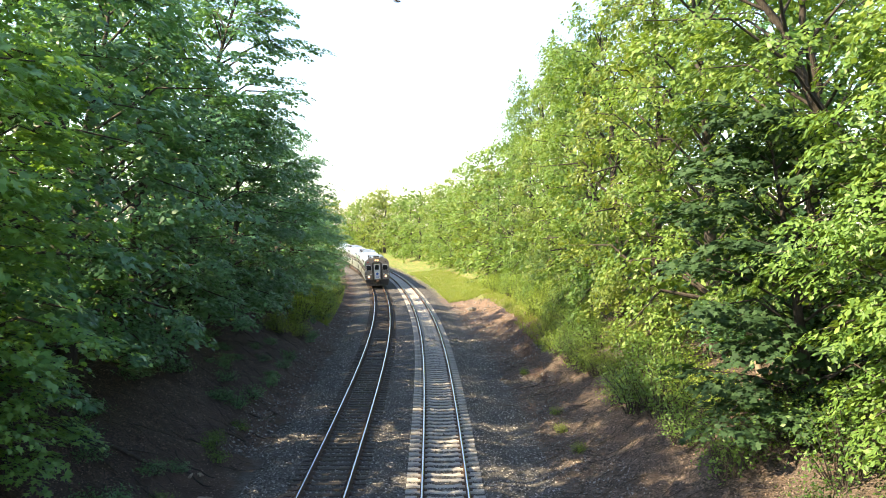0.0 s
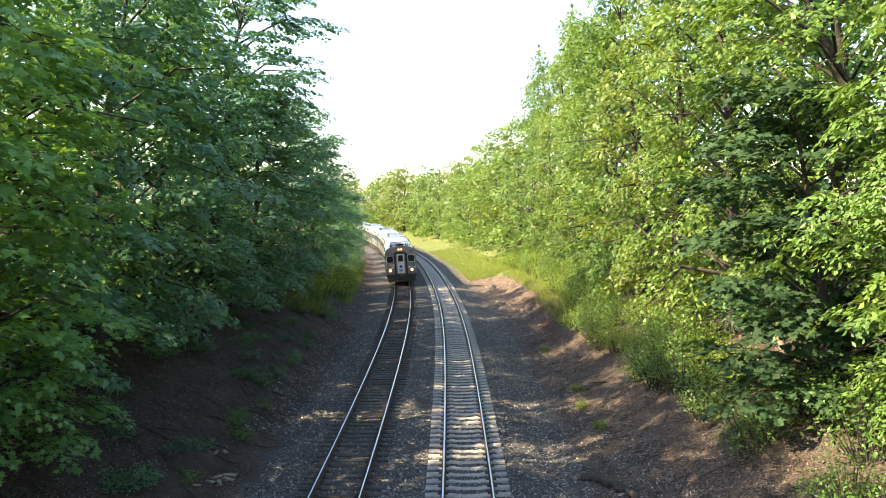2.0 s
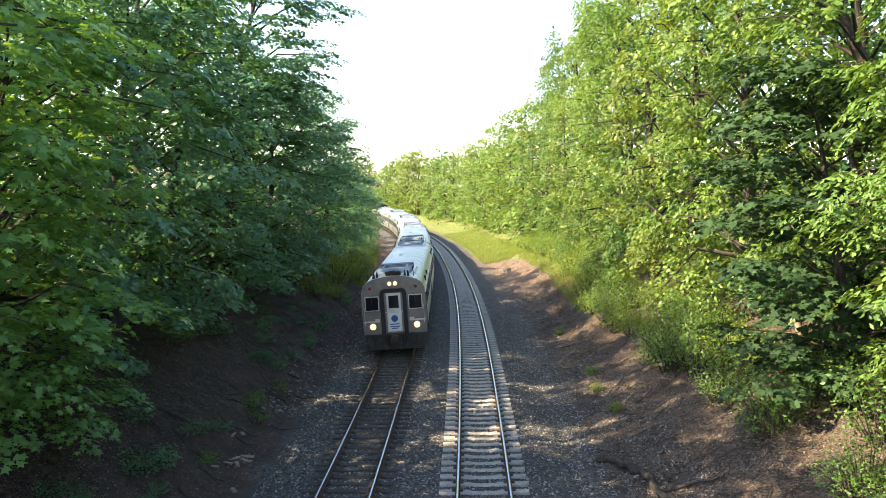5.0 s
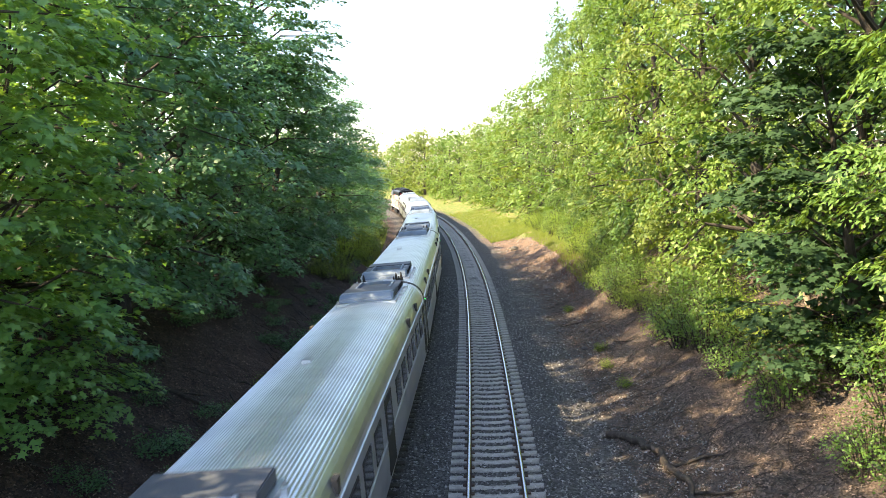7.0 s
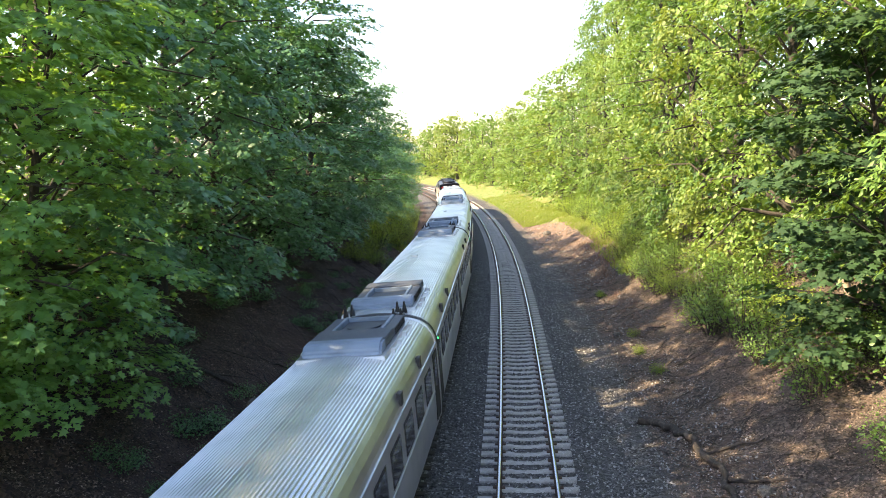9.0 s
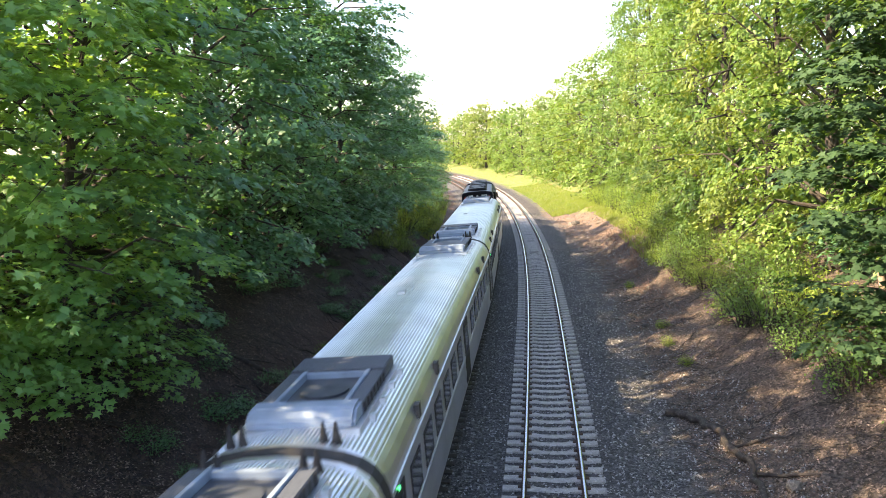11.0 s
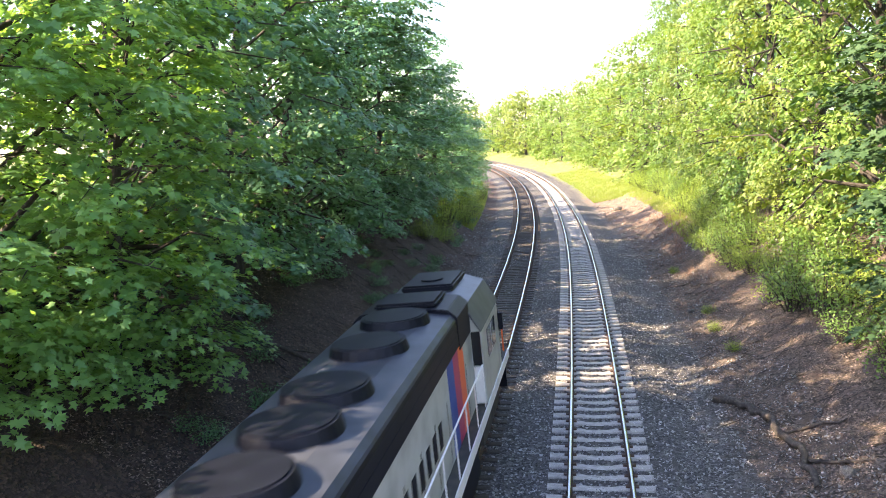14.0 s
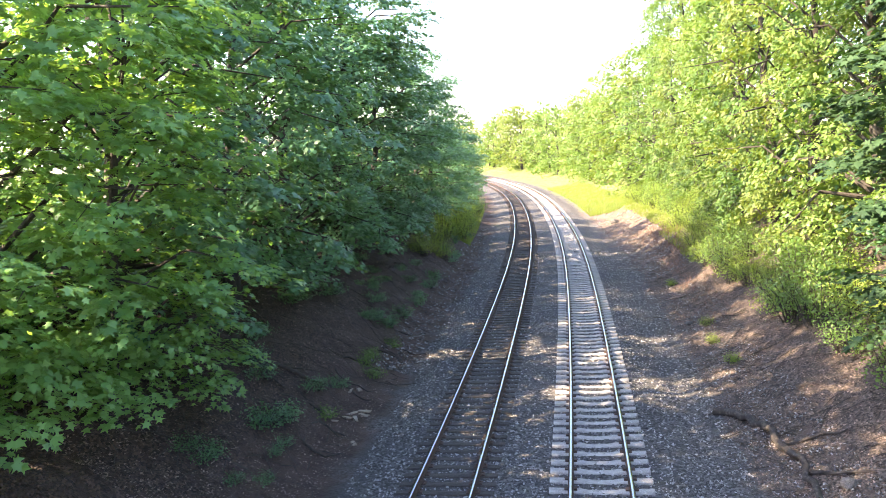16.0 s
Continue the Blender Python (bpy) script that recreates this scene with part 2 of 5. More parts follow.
# ---- ground: one sheet to the horizon ----
def ground_material():
    """Gravel bed, red earth on the banks, leaf litter and grass, mixed by place along and across the line."""
    m = bpy.data.materials.new("cutting_ground")
    m.use_nodes = True
    nt = m.node_tree
    N, L = nt.nodes, nt.links
    b = N["Principled BSDF"]
    b.inputs["Roughness"].default_value = 0.95
    co = N.new("ShaderNodeTexCoord")
    uv = N.new("ShaderNodeUVMap")
    sep = N.new("ShaderNodeSeparateXYZ")
    L.new(uv.outputs[0], sep.inputs[0])

    def noise_of(scale, detail=6.0, rough=0.6):
        n = N.new("ShaderNodeTexNoise")
        n.inputs["Scale"].default_value, n.inputs["Detail"].default_value, n.inputs["Roughness"].default_value = scale, detail, rough
        L.new(co.outputs["Object"], n.inputs["Vector"])
        return n.outputs["Fac"]

    def rng(v, a, c, d=0.0, e=1.0):
        r = N.new("ShaderNodeMapRange")
        for i, q in zip((1, 2, 3, 4), (a, c, d, e)):
            r.inputs[i].default_value = q
        L.new(v, r.inputs[0])
        return r.outputs[0]

    def op(kind, p, q):
        n = N.new("ShaderNodeMath")
        n.operation = kind
        for i, v in enumerate((p, q)):
            if isinstance(v, (int, float)):
                n.inputs[i].default_value = v
            else:
                L.new(v, n.inputs[i])
        return n.outputs[0]

    def mix(f, p, q):
        x = N.new("ShaderNodeMix")
        x.data_type = "RGBA"
        L.new(f, x.inputs["Factor"])
        for i, v in ((6, p), (7, q)):
            if isinstance(v, tuple):
                x.inputs[i].default_value = (*v, 1)
            else:
                L.new(v, x.inputs[i])
        return x.outputs[2]

    vor = N.new("ShaderNodeTexVoronoi")
    vor.inputs["Scale"].default_value = 17
    L.new(co.outputs["Object"], vor.inputs["Vector"])
    vcol = N.new("ShaderNodeSeparateColor")
    L.new(vor.outputs["Color"], vcol.inputs[0])
    gravel = mix(rng(vcol.outputs[0], 0.2, 1.0), (0.026, 0.025, 0.026), (0.16, 0.155, 0.152))
    gravel = mix(rng(noise_of(0.7), 0.42, 0.68), gravel, (0.06, 0.058, 0.058))
    litter = mix(rng(vcol.outputs[1], 0.3, 0.9), (0.035, 0.027, 0.022), (0.13, 0.102, 0.085))
    litter = mix(rng(noise_of(2.2), 0.5, 0.7), litter, (0.085, 0.06, 0.047))
    earth = mix(rng(noise_of(1.3), 0.35, 0.7), (0.042, 0.026, 0.021), (0.085, 0.054, 0.043))
    # darker browns than the earth, for the upper left bank
    dark_bank = mix(rng(vcol.outputs[1], 0.3, 0.95), (0.016, 0.011, 0.009), (0.085, 0.055, 0.043))
    dark_bank = mix(rng(noise_of(3.0), 0.45, 0.65), dark_bank, (0.035, 0.022, 0.017))
    dry = mix(rng(noise_of(5.0), 0.35, 0.7), (0.23, 0.155, 0.115), (0.12, 0.08, 0.06))
    grass = mix(rng(noise_of(9.0), 0.3, 0.75), (0.06, 0.12, 0.02), (0.17, 0.22, 0.05))
    grass = mix(rng(noise_of(0.9), 0.48, 0.62), grass, (0.23, 0.19, 0.085))
    s, d = sep.outputs[0], sep.outputs[1]
    wob = op("MULTIPLY", op("SUBTRACT", noise_of(0.6), 0.5), 3.0)
    dl, dr = op("ADD", op("MULTIPLY", d, -1.0), wob), op("ADD", d, wob)
    col = mix(rng(dl, 6.6, 7.6), gravel, earth)
    col = mix(rng(dl, 8.4, 9.8), col, dark_bank)
    right = mix(rng(dr, 3.2, 4.6), gravel, litter)
    col = mix(rng(d, 0.0, 0.1), col, right)
    # past the cutting's steep part: dry gravel shoulder, then grass
    shoulder = op("MULTIPLY", op("MULTIPLY", rng(s, 56.0, 68.0), rng(s, 92.0, 108.0, 1.0, 0.0)), rng(dr, 2.8, 4.2))
    col = mix(op("MULTIPLY", shoulder, rng(noise_of(1.7, 8.0, 0.7), 0.36, 0.56, 0.15, 1.0)), col, dry)
    verge = op("MULTIPLY", rng(s, 60.0, 66.0), rng(op("ADD", dr, rng(s, 82.0, 95.0, 0.0, 4.2)), 7.2, 8.4))
    col = mix(verge, col, grass)
    vergel = op("MULTIPLY", rng(s, 66.0, 80.0), rng(dl, 8.4, 9.8))
    col = mix(vergel, col, grass)
    col = mix(rng(op("ABSOLUTE", d, 0.0), 26.0, 34.0), col, grass)
    L.new(col, b.inputs["Base Color"])
    u = N.new("ShaderNodeBump")
    u.inputs["Strength"].default_value, u.inputs["Distance"].default_value = 0.9, 0.05
    L.new(op("ADD", vor.outputs["Distance"], op("MULTIPLY", noise_of(6.0), 1.2)), u.inputs["Height"])
    L.new(u.outputs[0], b.inputs["Normal"])
    return m


def build_ground():
    s = np.concatenate([[-600, -200, -80], np.arange(-40, 10, 4), np.arange(10, 70, 0.4), np.arange(70, 140, 1.0), np.arange(140, 300, 4), [320, 360, 420, 520, 700, 890]])
    d = np.concatenate([[-900, -400, -150, -80, -50, -38], np.arange(-30, -16, 1.0), np.arange(-16, 14, 0.3), np.arange(14, 30, 1.0), [36, 50, 80, 150, 400, 900]])
    S, D = np.meshgrid(s, d, indexing="ij")
    X, Y, _ = at(S, D)
    V = np.stack([X, Y, ground_z(S, D)], -1).reshape(-1, 3)
    n, k = S.shape
    i = np.arange(n * k).reshape(n, k)
    F = np.stack([i[:-1, :-1], i[:-1, 1:], i[1:, 1:], i[1:, :-1]], -1).reshape(-1, 4)
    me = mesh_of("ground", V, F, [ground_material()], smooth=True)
    uvl = me.uv_layers.new(name="UVMap")
    li = np.empty(len(me.loops), np.int32)
    me.loops.foreach_get("vertex_index", li)
    uvs = np.stack([S.ravel(), D.ravel()], -1)[li].astype(np.float32)
    uvl.data.foreach_set("uv", uvs.ravel())
    return tagged(new("ground", me), "dark gravel bed with red-brown earth banks and grass verge", "ground", kind="structure")


build_ground()


# ---- the two tracks ----
def rail_mesh(name, d, s0, s1, step=1.0):
    """One rail: foot, web and a polished head, bent along the line."""
    prof = [(-0.07, -0.18), (0.07, -0.18), (0.07, -0.168), (0.012, -0.15), (0.012, -0.045), (0.037, -0.035), (0.037, -0.006), (0.03, 0.0), (-0.03, 0.0), (-0.037, -0.006), (-0.037, -0.035), (-0.012, -0.045), (-0.012, -0.15), (-0.07, -0.168)]
    S = np.arange(s0, s1 + step, step)
    n = len(prof)
    V = np.concatenate([np.stack([*at(S, d + px)[:2], np.full(len(S), pz)], -1)[:, None] for px, pz in prof], 1).reshape(-1, 3)
    i = np.arange(len(S) * n).reshape(len(S), n)
    a, c = i[:-1], i[1:]
    F = np.stack([a, np.roll(a, -1, 1), np.roll(c, -1, 1), c], -1)
    idx = np.zeros(F.shape[:2], int)
    idx[:, 6:9] = 1
    return mesh_of(name, V, F.reshape(-1, 4), [RAIL, RAILTOP], idx.ravel())


def tie_mesh_concrete():
    """A prestressed tie: deep shoulders under the rails, waisted in the middle."""
    bm = bmesh.new()
    rows = []
    for x, top in ((-1.3, -0.17), (-1.0, -0.175), (-0.5, -0.185), (-0.3, -0.225), (0.3, -0.225), (0.5, -0.185), (1.0, -0.175), (1.3, -0.17)):
        rows.append([bm.verts.new(v) for v in ((x, -0.135, -0.42), (x, -0.125, top - 0.03), (x, -0.09, top), (x, 0.09, top), (x, 0.125, top - 0.03), (x, 0.135, -0.42))])
    for a, c in zip(rows, rows[1:]):
        for j in range(5):
            bm.faces.new((a[j], c[j], c[j + 1], a[j + 1]))
    bm.faces.new(rows[0])
    bm.faces.new(rows[-1][::-1])
    bmesh.ops.recalc_face_normals(bm, faces=bm.faces)
    me = bpy.data.meshes.new("tie")
    bm.to_mesh(me)
    bm.free()
    me.materials.append(CONCRETE)
    return me


def tie_mesh_timber():
    bm = box(-1.28, 1.28, -0.112, 0.112, -0.42, -0.215)
    bmesh.ops.bevel(bm, geom=list(bm.edges), offset=0.012, segments=1, affect="EDGES")
    me = bpy.data.meshes.new("tie")
    bm.to_mesh(me)
    bm.free()
    me.materials.append(CREOSOTE)
    return me


def clip_mesh(plate):
    """Fastenings on one tie: plate and clips on both sides of each rail."""
    bm = bmesh.new()
    for r in (-GAUGE / 2, GAUGE / 2):
        if plate:
            box(r - 0.18, r + 0.18, -0.09, 0.09, -0.217, -0.178, bm)
            for q in (-0.12, 0.12):
                for w in (-0.05, 0.05):
                    box(r + q - 0.02, r + q + 0.02, w - 0.02, w + 0.02, -0.18, -0.15, bm)
        else:
            for q in (-0.115, 0.115):
                box(r + q - 0.045, r + q + 0.045, -0.06, 0.06, -0.18, -0.135, bm)
    me = bpy.data.meshes.new("fastening")
    bm.to_mesh(me)
    bm.free()
    me.materials.append(IRON)
    return me


def build_track(d, label, tie, clip, gap, s0, s1, seed):
    rnd = random.Random(seed)
    track = empty("railway_track", label, "railway track", kind="structure")
    for r in (-GAUGE / 2, GAUGE / 2):
        ob = new("rail", rail_mesh("rail", d + r, -60, 330))
        ob.parent = track
        ob["label"] = "rusty steel rail with a polished head"
    s, n = s0, 0
    while s < s1 and n < 299:
        x, y, th = at(s, d)
        ob = new("tie", tie)
        ob.parent = track
        ob.matrix_basis = pose(float(x) , float(y), rnd.uniform(-0.012, 0.006), 0, 0, math.degrees(th) + rnd.uniform(-0.9, 0.9))
        f = new("fastening", clip)
        f.parent = ob
        s += gap * (1 + rnd.uniform(-0.03, 0.03) * (2 if gap < 0.55 else 0.4))
        n += 1
    return track


build_track(0.0, "railway track with pale concrete ties", tie_mesh_concrete(), clip_mesh(False), 0.605, 13.0, 190.0, 1)
build_track(-TRACK_GAP, "older railway track with dark timber ties", tie_mesh_timber(), clip_mesh(True), 0.54, 13.0, 170.0, 2)

# ---- trees ----
def tube(points, radii, seg=7):
    """A tapered limb along points."""
    P = np.asarray(points, float)
    V, F = [], []
    for i, (p, r) in enumerate(zip(P, radii)):
        t = P[min(i + 1, len(P) - 1)] - P[max(i - 1, 0)]
        t = t / (np.linalg.norm(t) + 1e-9)
        u = np.cross(t, (0.3, 1.0, 0.1))
        u /= np.linalg.norm(u)
        w = np.cross(t, u)
        a = np.linspace(0, 2 * np.pi, seg, endpoint=False)
        V.append(p + r * (np.cos(a)[:, None] * u + np.sin(a)[:, None] * w))
    V = np.concatenate(V)
    i = np.arange(len(P) * seg).reshape(len(P), seg)
    a, c = i[:-1], i[1:]
    F = np.stack([a, np.roll(a, -1, 1), np.roll(c, -1, 1), c], -1).reshape(-1, 4)
    return V, F


def join(parts):
    V, F, n = [], [], 0
    for v, f in parts:
        V.append(v)
        F.append(f + n)
        n += len(v)
    return np.concatenate(V), np.concatenate(F)


def leaves(centres, normals, length, rng, lobed, width=0.75, ways=None):
    """Leaf blades at the centres, facing along the normals: folded kites, or five-lobed ones. ways: where the tips point."""
    n = len(centres)
    N = normals / np.linalg.norm(normals, axis=1)[:, None]
    A = rng.normal(size=(n, 3)) if ways is None else np.cross(N, ways)
    U = np.cross(A, N) if ways is not None else np.cross(N, A)
    U /= np.linalg.norm(U, axis=1)[:, None] + 1e-9
    W = np.cross(N, U)
    L = length * rng.uniform(0.65, 1.25, n)[:, None]
    C = np.asarray(centres)
    if not lobed:
        v = np.stack([C - U * L * 0.5, C + W * L * width * 0.5 - N * L * 0.12, C + U * L * 0.5 - N * L * 0.1, C - W * L * width * 0.5 - N * L * 0.12], 1)
        i = np.arange(n)[:, None] * 4
        F = np.concatenate([i + (0, 1, 2), i + (0, 2, 3)], 0)
        return v.reshape(-1, 3), F
    # pointed lobes round the stalk end, the blade arched over its midrib
    pts = [(-0.36, 0), (-0.34, 0.4), (-0.06, 0.24), (0.2, 0.6), (0.2, 0.2), (0.64, 0), (0.2, -0.2), (0.2, -0.6), (-0.06, -0.24), (-0.34, -0.4)]
    v = np.stack([C + U * L * a + W * L * b * 1.05 - N * L * (0.2 * abs(b) + 0.14 * max(a, 0)) for a, b in pts], 1)
    i = np.arange(n)[:, None] * 10
    F = np.concatenate([i + (0, 2, 1), i + (0, 9, 8), i + (0, 4, 2), i + (0, 8, 6), i + (0, 6, 4), i + (2, 4, 3), i + (6, 8, 7), i + (4, 6, 5)], 0)
    return v.reshape(-1, 3), F


def tree_meshes(seed, height, spread, bare, leaf, boughs, sprays, per, mat, lobed=False, lean=(0, 0), puff=0.12, jitter=0.3, fan=0.17, droop=0.35, width=0.75, inner=500, girth=0.022, tuft=0.0):
    """Trunk with limbs, and a crown of flat leaf fans set shelf over shelf along the boughs. bare: share of the height
    below the crown.
    fan: a fan's reach as a share of the crown's; tuft: how round the fans are, 0 for flat ones; inner: oversized leaves
    added deep in the crown to block light."""
    rng = np.random.default_rng(seed)
    wood = []
    top = np.array([lean[0], lean[1], height * 0.93])
    knots = [np.array([0, 0, -0.6])]
    for i in range(1, 8):
        f = i / 7
        knots.append(top * np.array([f ** 1.5, f ** 1.5, f]) + np.append(rng.normal(size=2) * 0.12 * height / 12, 0))
    rad = [girth * height * (1 - 0.93 * i / 7) * (1.25 if i == 0 else 1) for i in range(8)]
    wood.append(tube(knots, rad, 8))
    K = np.array(knots)
    cl, nl, wl, ci = [], [], [], []
    for b in range(boughs):
        u = bare + (1 - bare) * ((b + rng.uniform(0, 1)) / boughs)
        ring = math.sin(math.pi * min(0.97, 0.16 + 0.78 * (u - bare) / (1 - bare))) ** 0.7
        ang = b * 2.399 + rng.uniform(-0.5, 0.5)
        reach = spread * ring * rng.uniform(0.62, 1.08)
        zc = height * u
        zb = max(0.12, u - 0.12) * height
        base = np.array([np.interp(zb, K[:, 2], K[:, 0]), np.interp(zb, K[:, 2], K[:, 1]), zb])
        tip = np.array([np.interp(zc, K[:, 2], K[:, 0]) + math.cos(ang) * reach, np.interp(zc, K[:, 2], K[:, 1]) + math.sin(ang) * reach, zc - 0.1 * reach + rng.uniform(-0.4, 0.4)])
        mid = (base + tip) / 2 + np.array([0, 0, 0.2 * reach]) + rng.normal(size=3) * 0.15
        r0 = max(0.02, 0.007 * height * (1 - u * 0.6))
        wood.append(tube([base, mid, tip], [r0, r0 * 0.55, r0 * 0.15], 4))
        out = (tip - base) * np.array([1, 1, 0])
        out /= np.linalg.norm(out) + 1e-6
        side = np.array([-out[1], out[0], 0])
        for q in range(sprays):
            f = 0.42 + 0.62 * ((q + rng.uniform(0, 1)) / sprays) ** 0.8
            axis = base * (1 - f) ** 2 + 2 * mid * f * (1 - f) + tip * f ** 2 if f <= 1 else tip + (tip - mid) * (f - 1)
            w = np.clip(rng.normal(), -1.8, 1.8) * spread * 0.17 * (1.25 - 0.5 * f)
            c = axis + side * w + np.array([0, 0, -0.12 * abs(w) + rng.normal() * puff * spread * 0.27])
            way = out + side * np.clip(w / (spread * 0.2), -1.2, 1.2) + rng.normal(size=3) * np.array([0.3, 0.3, 0.1])
            way /= np.linalg.norm(way)
            face = np.array([0, 0, 1.0]) + way * rng.uniform(0.15, 0.75)
            face -= (face @ way) * way * 0.6
            face /= np.linalg.norm(face)
            lat = np.cross(face, way)
            lat /= np.linalg.norm(lat)
            R = spread * fan * rng.uniform(0.65, 1.3)
            a = rng.uniform(-0.45, 1.0, per)
            v = rng.uniform(-1, 1, per) * (0.75 - 0.5 * np.maximum(a, 0))
            h = rng.normal(size=per) * (0.05 + 0.4 * tuft)
            p = (a[:, None] * way + v[:, None] * lat + h[:, None] * face) * R
            p[:, 2] -= droop * R * (np.maximum(a, 0) ** 2 + v ** 2)
            cl.append(c + p)
            tilt = way * (droop * np.maximum(a, 0))[:, None] + lat * (droop * v)[:, None]
            nl.append(face + tilt + rng.normal(size=(per, 3)) * jitter)
            wl.append(way * 0.7 + lat * np.sign(v)[:, None] * 0.7 + np.array([0, 0, -0.3]) + rng.normal(size=(per, 3)) * 0.35)
            if q % 4 == 0:
                wood.append(tube([axis, c], [r0 * 0.25, 0.006], 3))
        k = inner // boughs
        f = rng.uniform(0.12, 0.72, k)[:, None]
        ci.append(base * (1 - f) ** 2 + 2 * mid * f * (1 - f) + tip * f ** 2 + rng.normal(size=(k, 3)) * spread * 0.09)
    blades = [leaves(np.concatenate(cl), np.concatenate(nl), leaf, rng, lobed, width, np.concatenate(wl))]
    if inner >= boughs:
        ci = np.concatenate(ci)
        blades.append(leaves(ci, rng.normal(size=ci.shape) + np.array([0, 0, 0.6]), max(0.3, leaf * 1.35), rng, False, 0.8))
    V, F = join(blades)
    w, wf = join(wood)
    return mesh_of("trunk", w, wf, [BARK], smooth=True), mesh_of("crown", V, F, [mat])


def place_tree(kinds, s, d, turn, scale, label, group, name="tree", sink=0.0):
    trunk_me, crown_me = kinds
    x, y, z, th = spot(s, d)
    t = empty(name, label, name.replace("_", " "), group)
    t.matrix_basis = pose(x, y, z - sink, 0, 0, turn) @ Matrix.Diagonal((scale[0], scale[0], scale[1], 1))
    for n, me in (("trunk", trunk_me), ("crown", crown_me)):
        ob = new(n, me)
        ob.parent = t
    return t


def shrub_mesh(seed, height, spread, leaf, stems, per, mat):
    """A many-stemmed bush: thin stems with leaves along their outer parts."""
    rng = np.random.default_rng(seed)
    wood, cl, nl = [], [], []
    for k in range(stems):
        a, r = rng.uniform(0, 6.283), spread * math.sqrt(rng.uniform(0, 1))
        h = height * rng.uniform(0.55, 1.1) * (1 - 0.45 * (r / spread) ** 2)
        p0, p2 = np.array([math.cos(a) * r * 0.4, math.sin(a) * r * 0.4, -0.15]), np.array([math.cos(a) * r, math.sin(a) * r, h])
        p1 = (p0 + p2) / 2 + np.array([0, 0, 0.25 * h])
        wood.append(tube([p0, p1, p2], [0.016, 0.011, 0.005], 3))
        f = rng.uniform(0.3, 1.05, per)[:, None]
        c = p0 * (1 - f) ** 2 + 2 * p1 * f * (1 - f) + p2 * f ** 2 + rng.normal(size=(per, 3)) * 0.16 * spread ** 0.5
        c[:, 2] = np.maximum(c[:, 2], 0.02)
        cl.append(c)
        out = np.array([math.cos(a), math.sin(a), 0]) * 0.5
        nl.append(np.array([0, 0, 1.0]) + out + rng.normal(size=(per, 3)) * 0.5)
    V, F = leaves(np.concatenate(cl), np.concatenate(nl), leaf, rng, False, 0.62)
    w, wf = join(wood)
    return mesh_of("stem_clump", w, wf, [BARK]), mesh_of("foliage", V, F, [mat])


def place_shrub(kinds, s, d, turn, scale, label, group):
    x, y, z, th = spot(s, d)
    t = empty("shrub", label, "shrub", group)
    t.matrix_basis = pose(x, y, z - 0.03, 0, 0, turn) @ Matrix.Scale(scale, 4)
    for n, me in (("stem_clump", kinds[0]), ("foliage", kinds[1])):
        ob = new(n, me)
        ob.parent = t
    return t


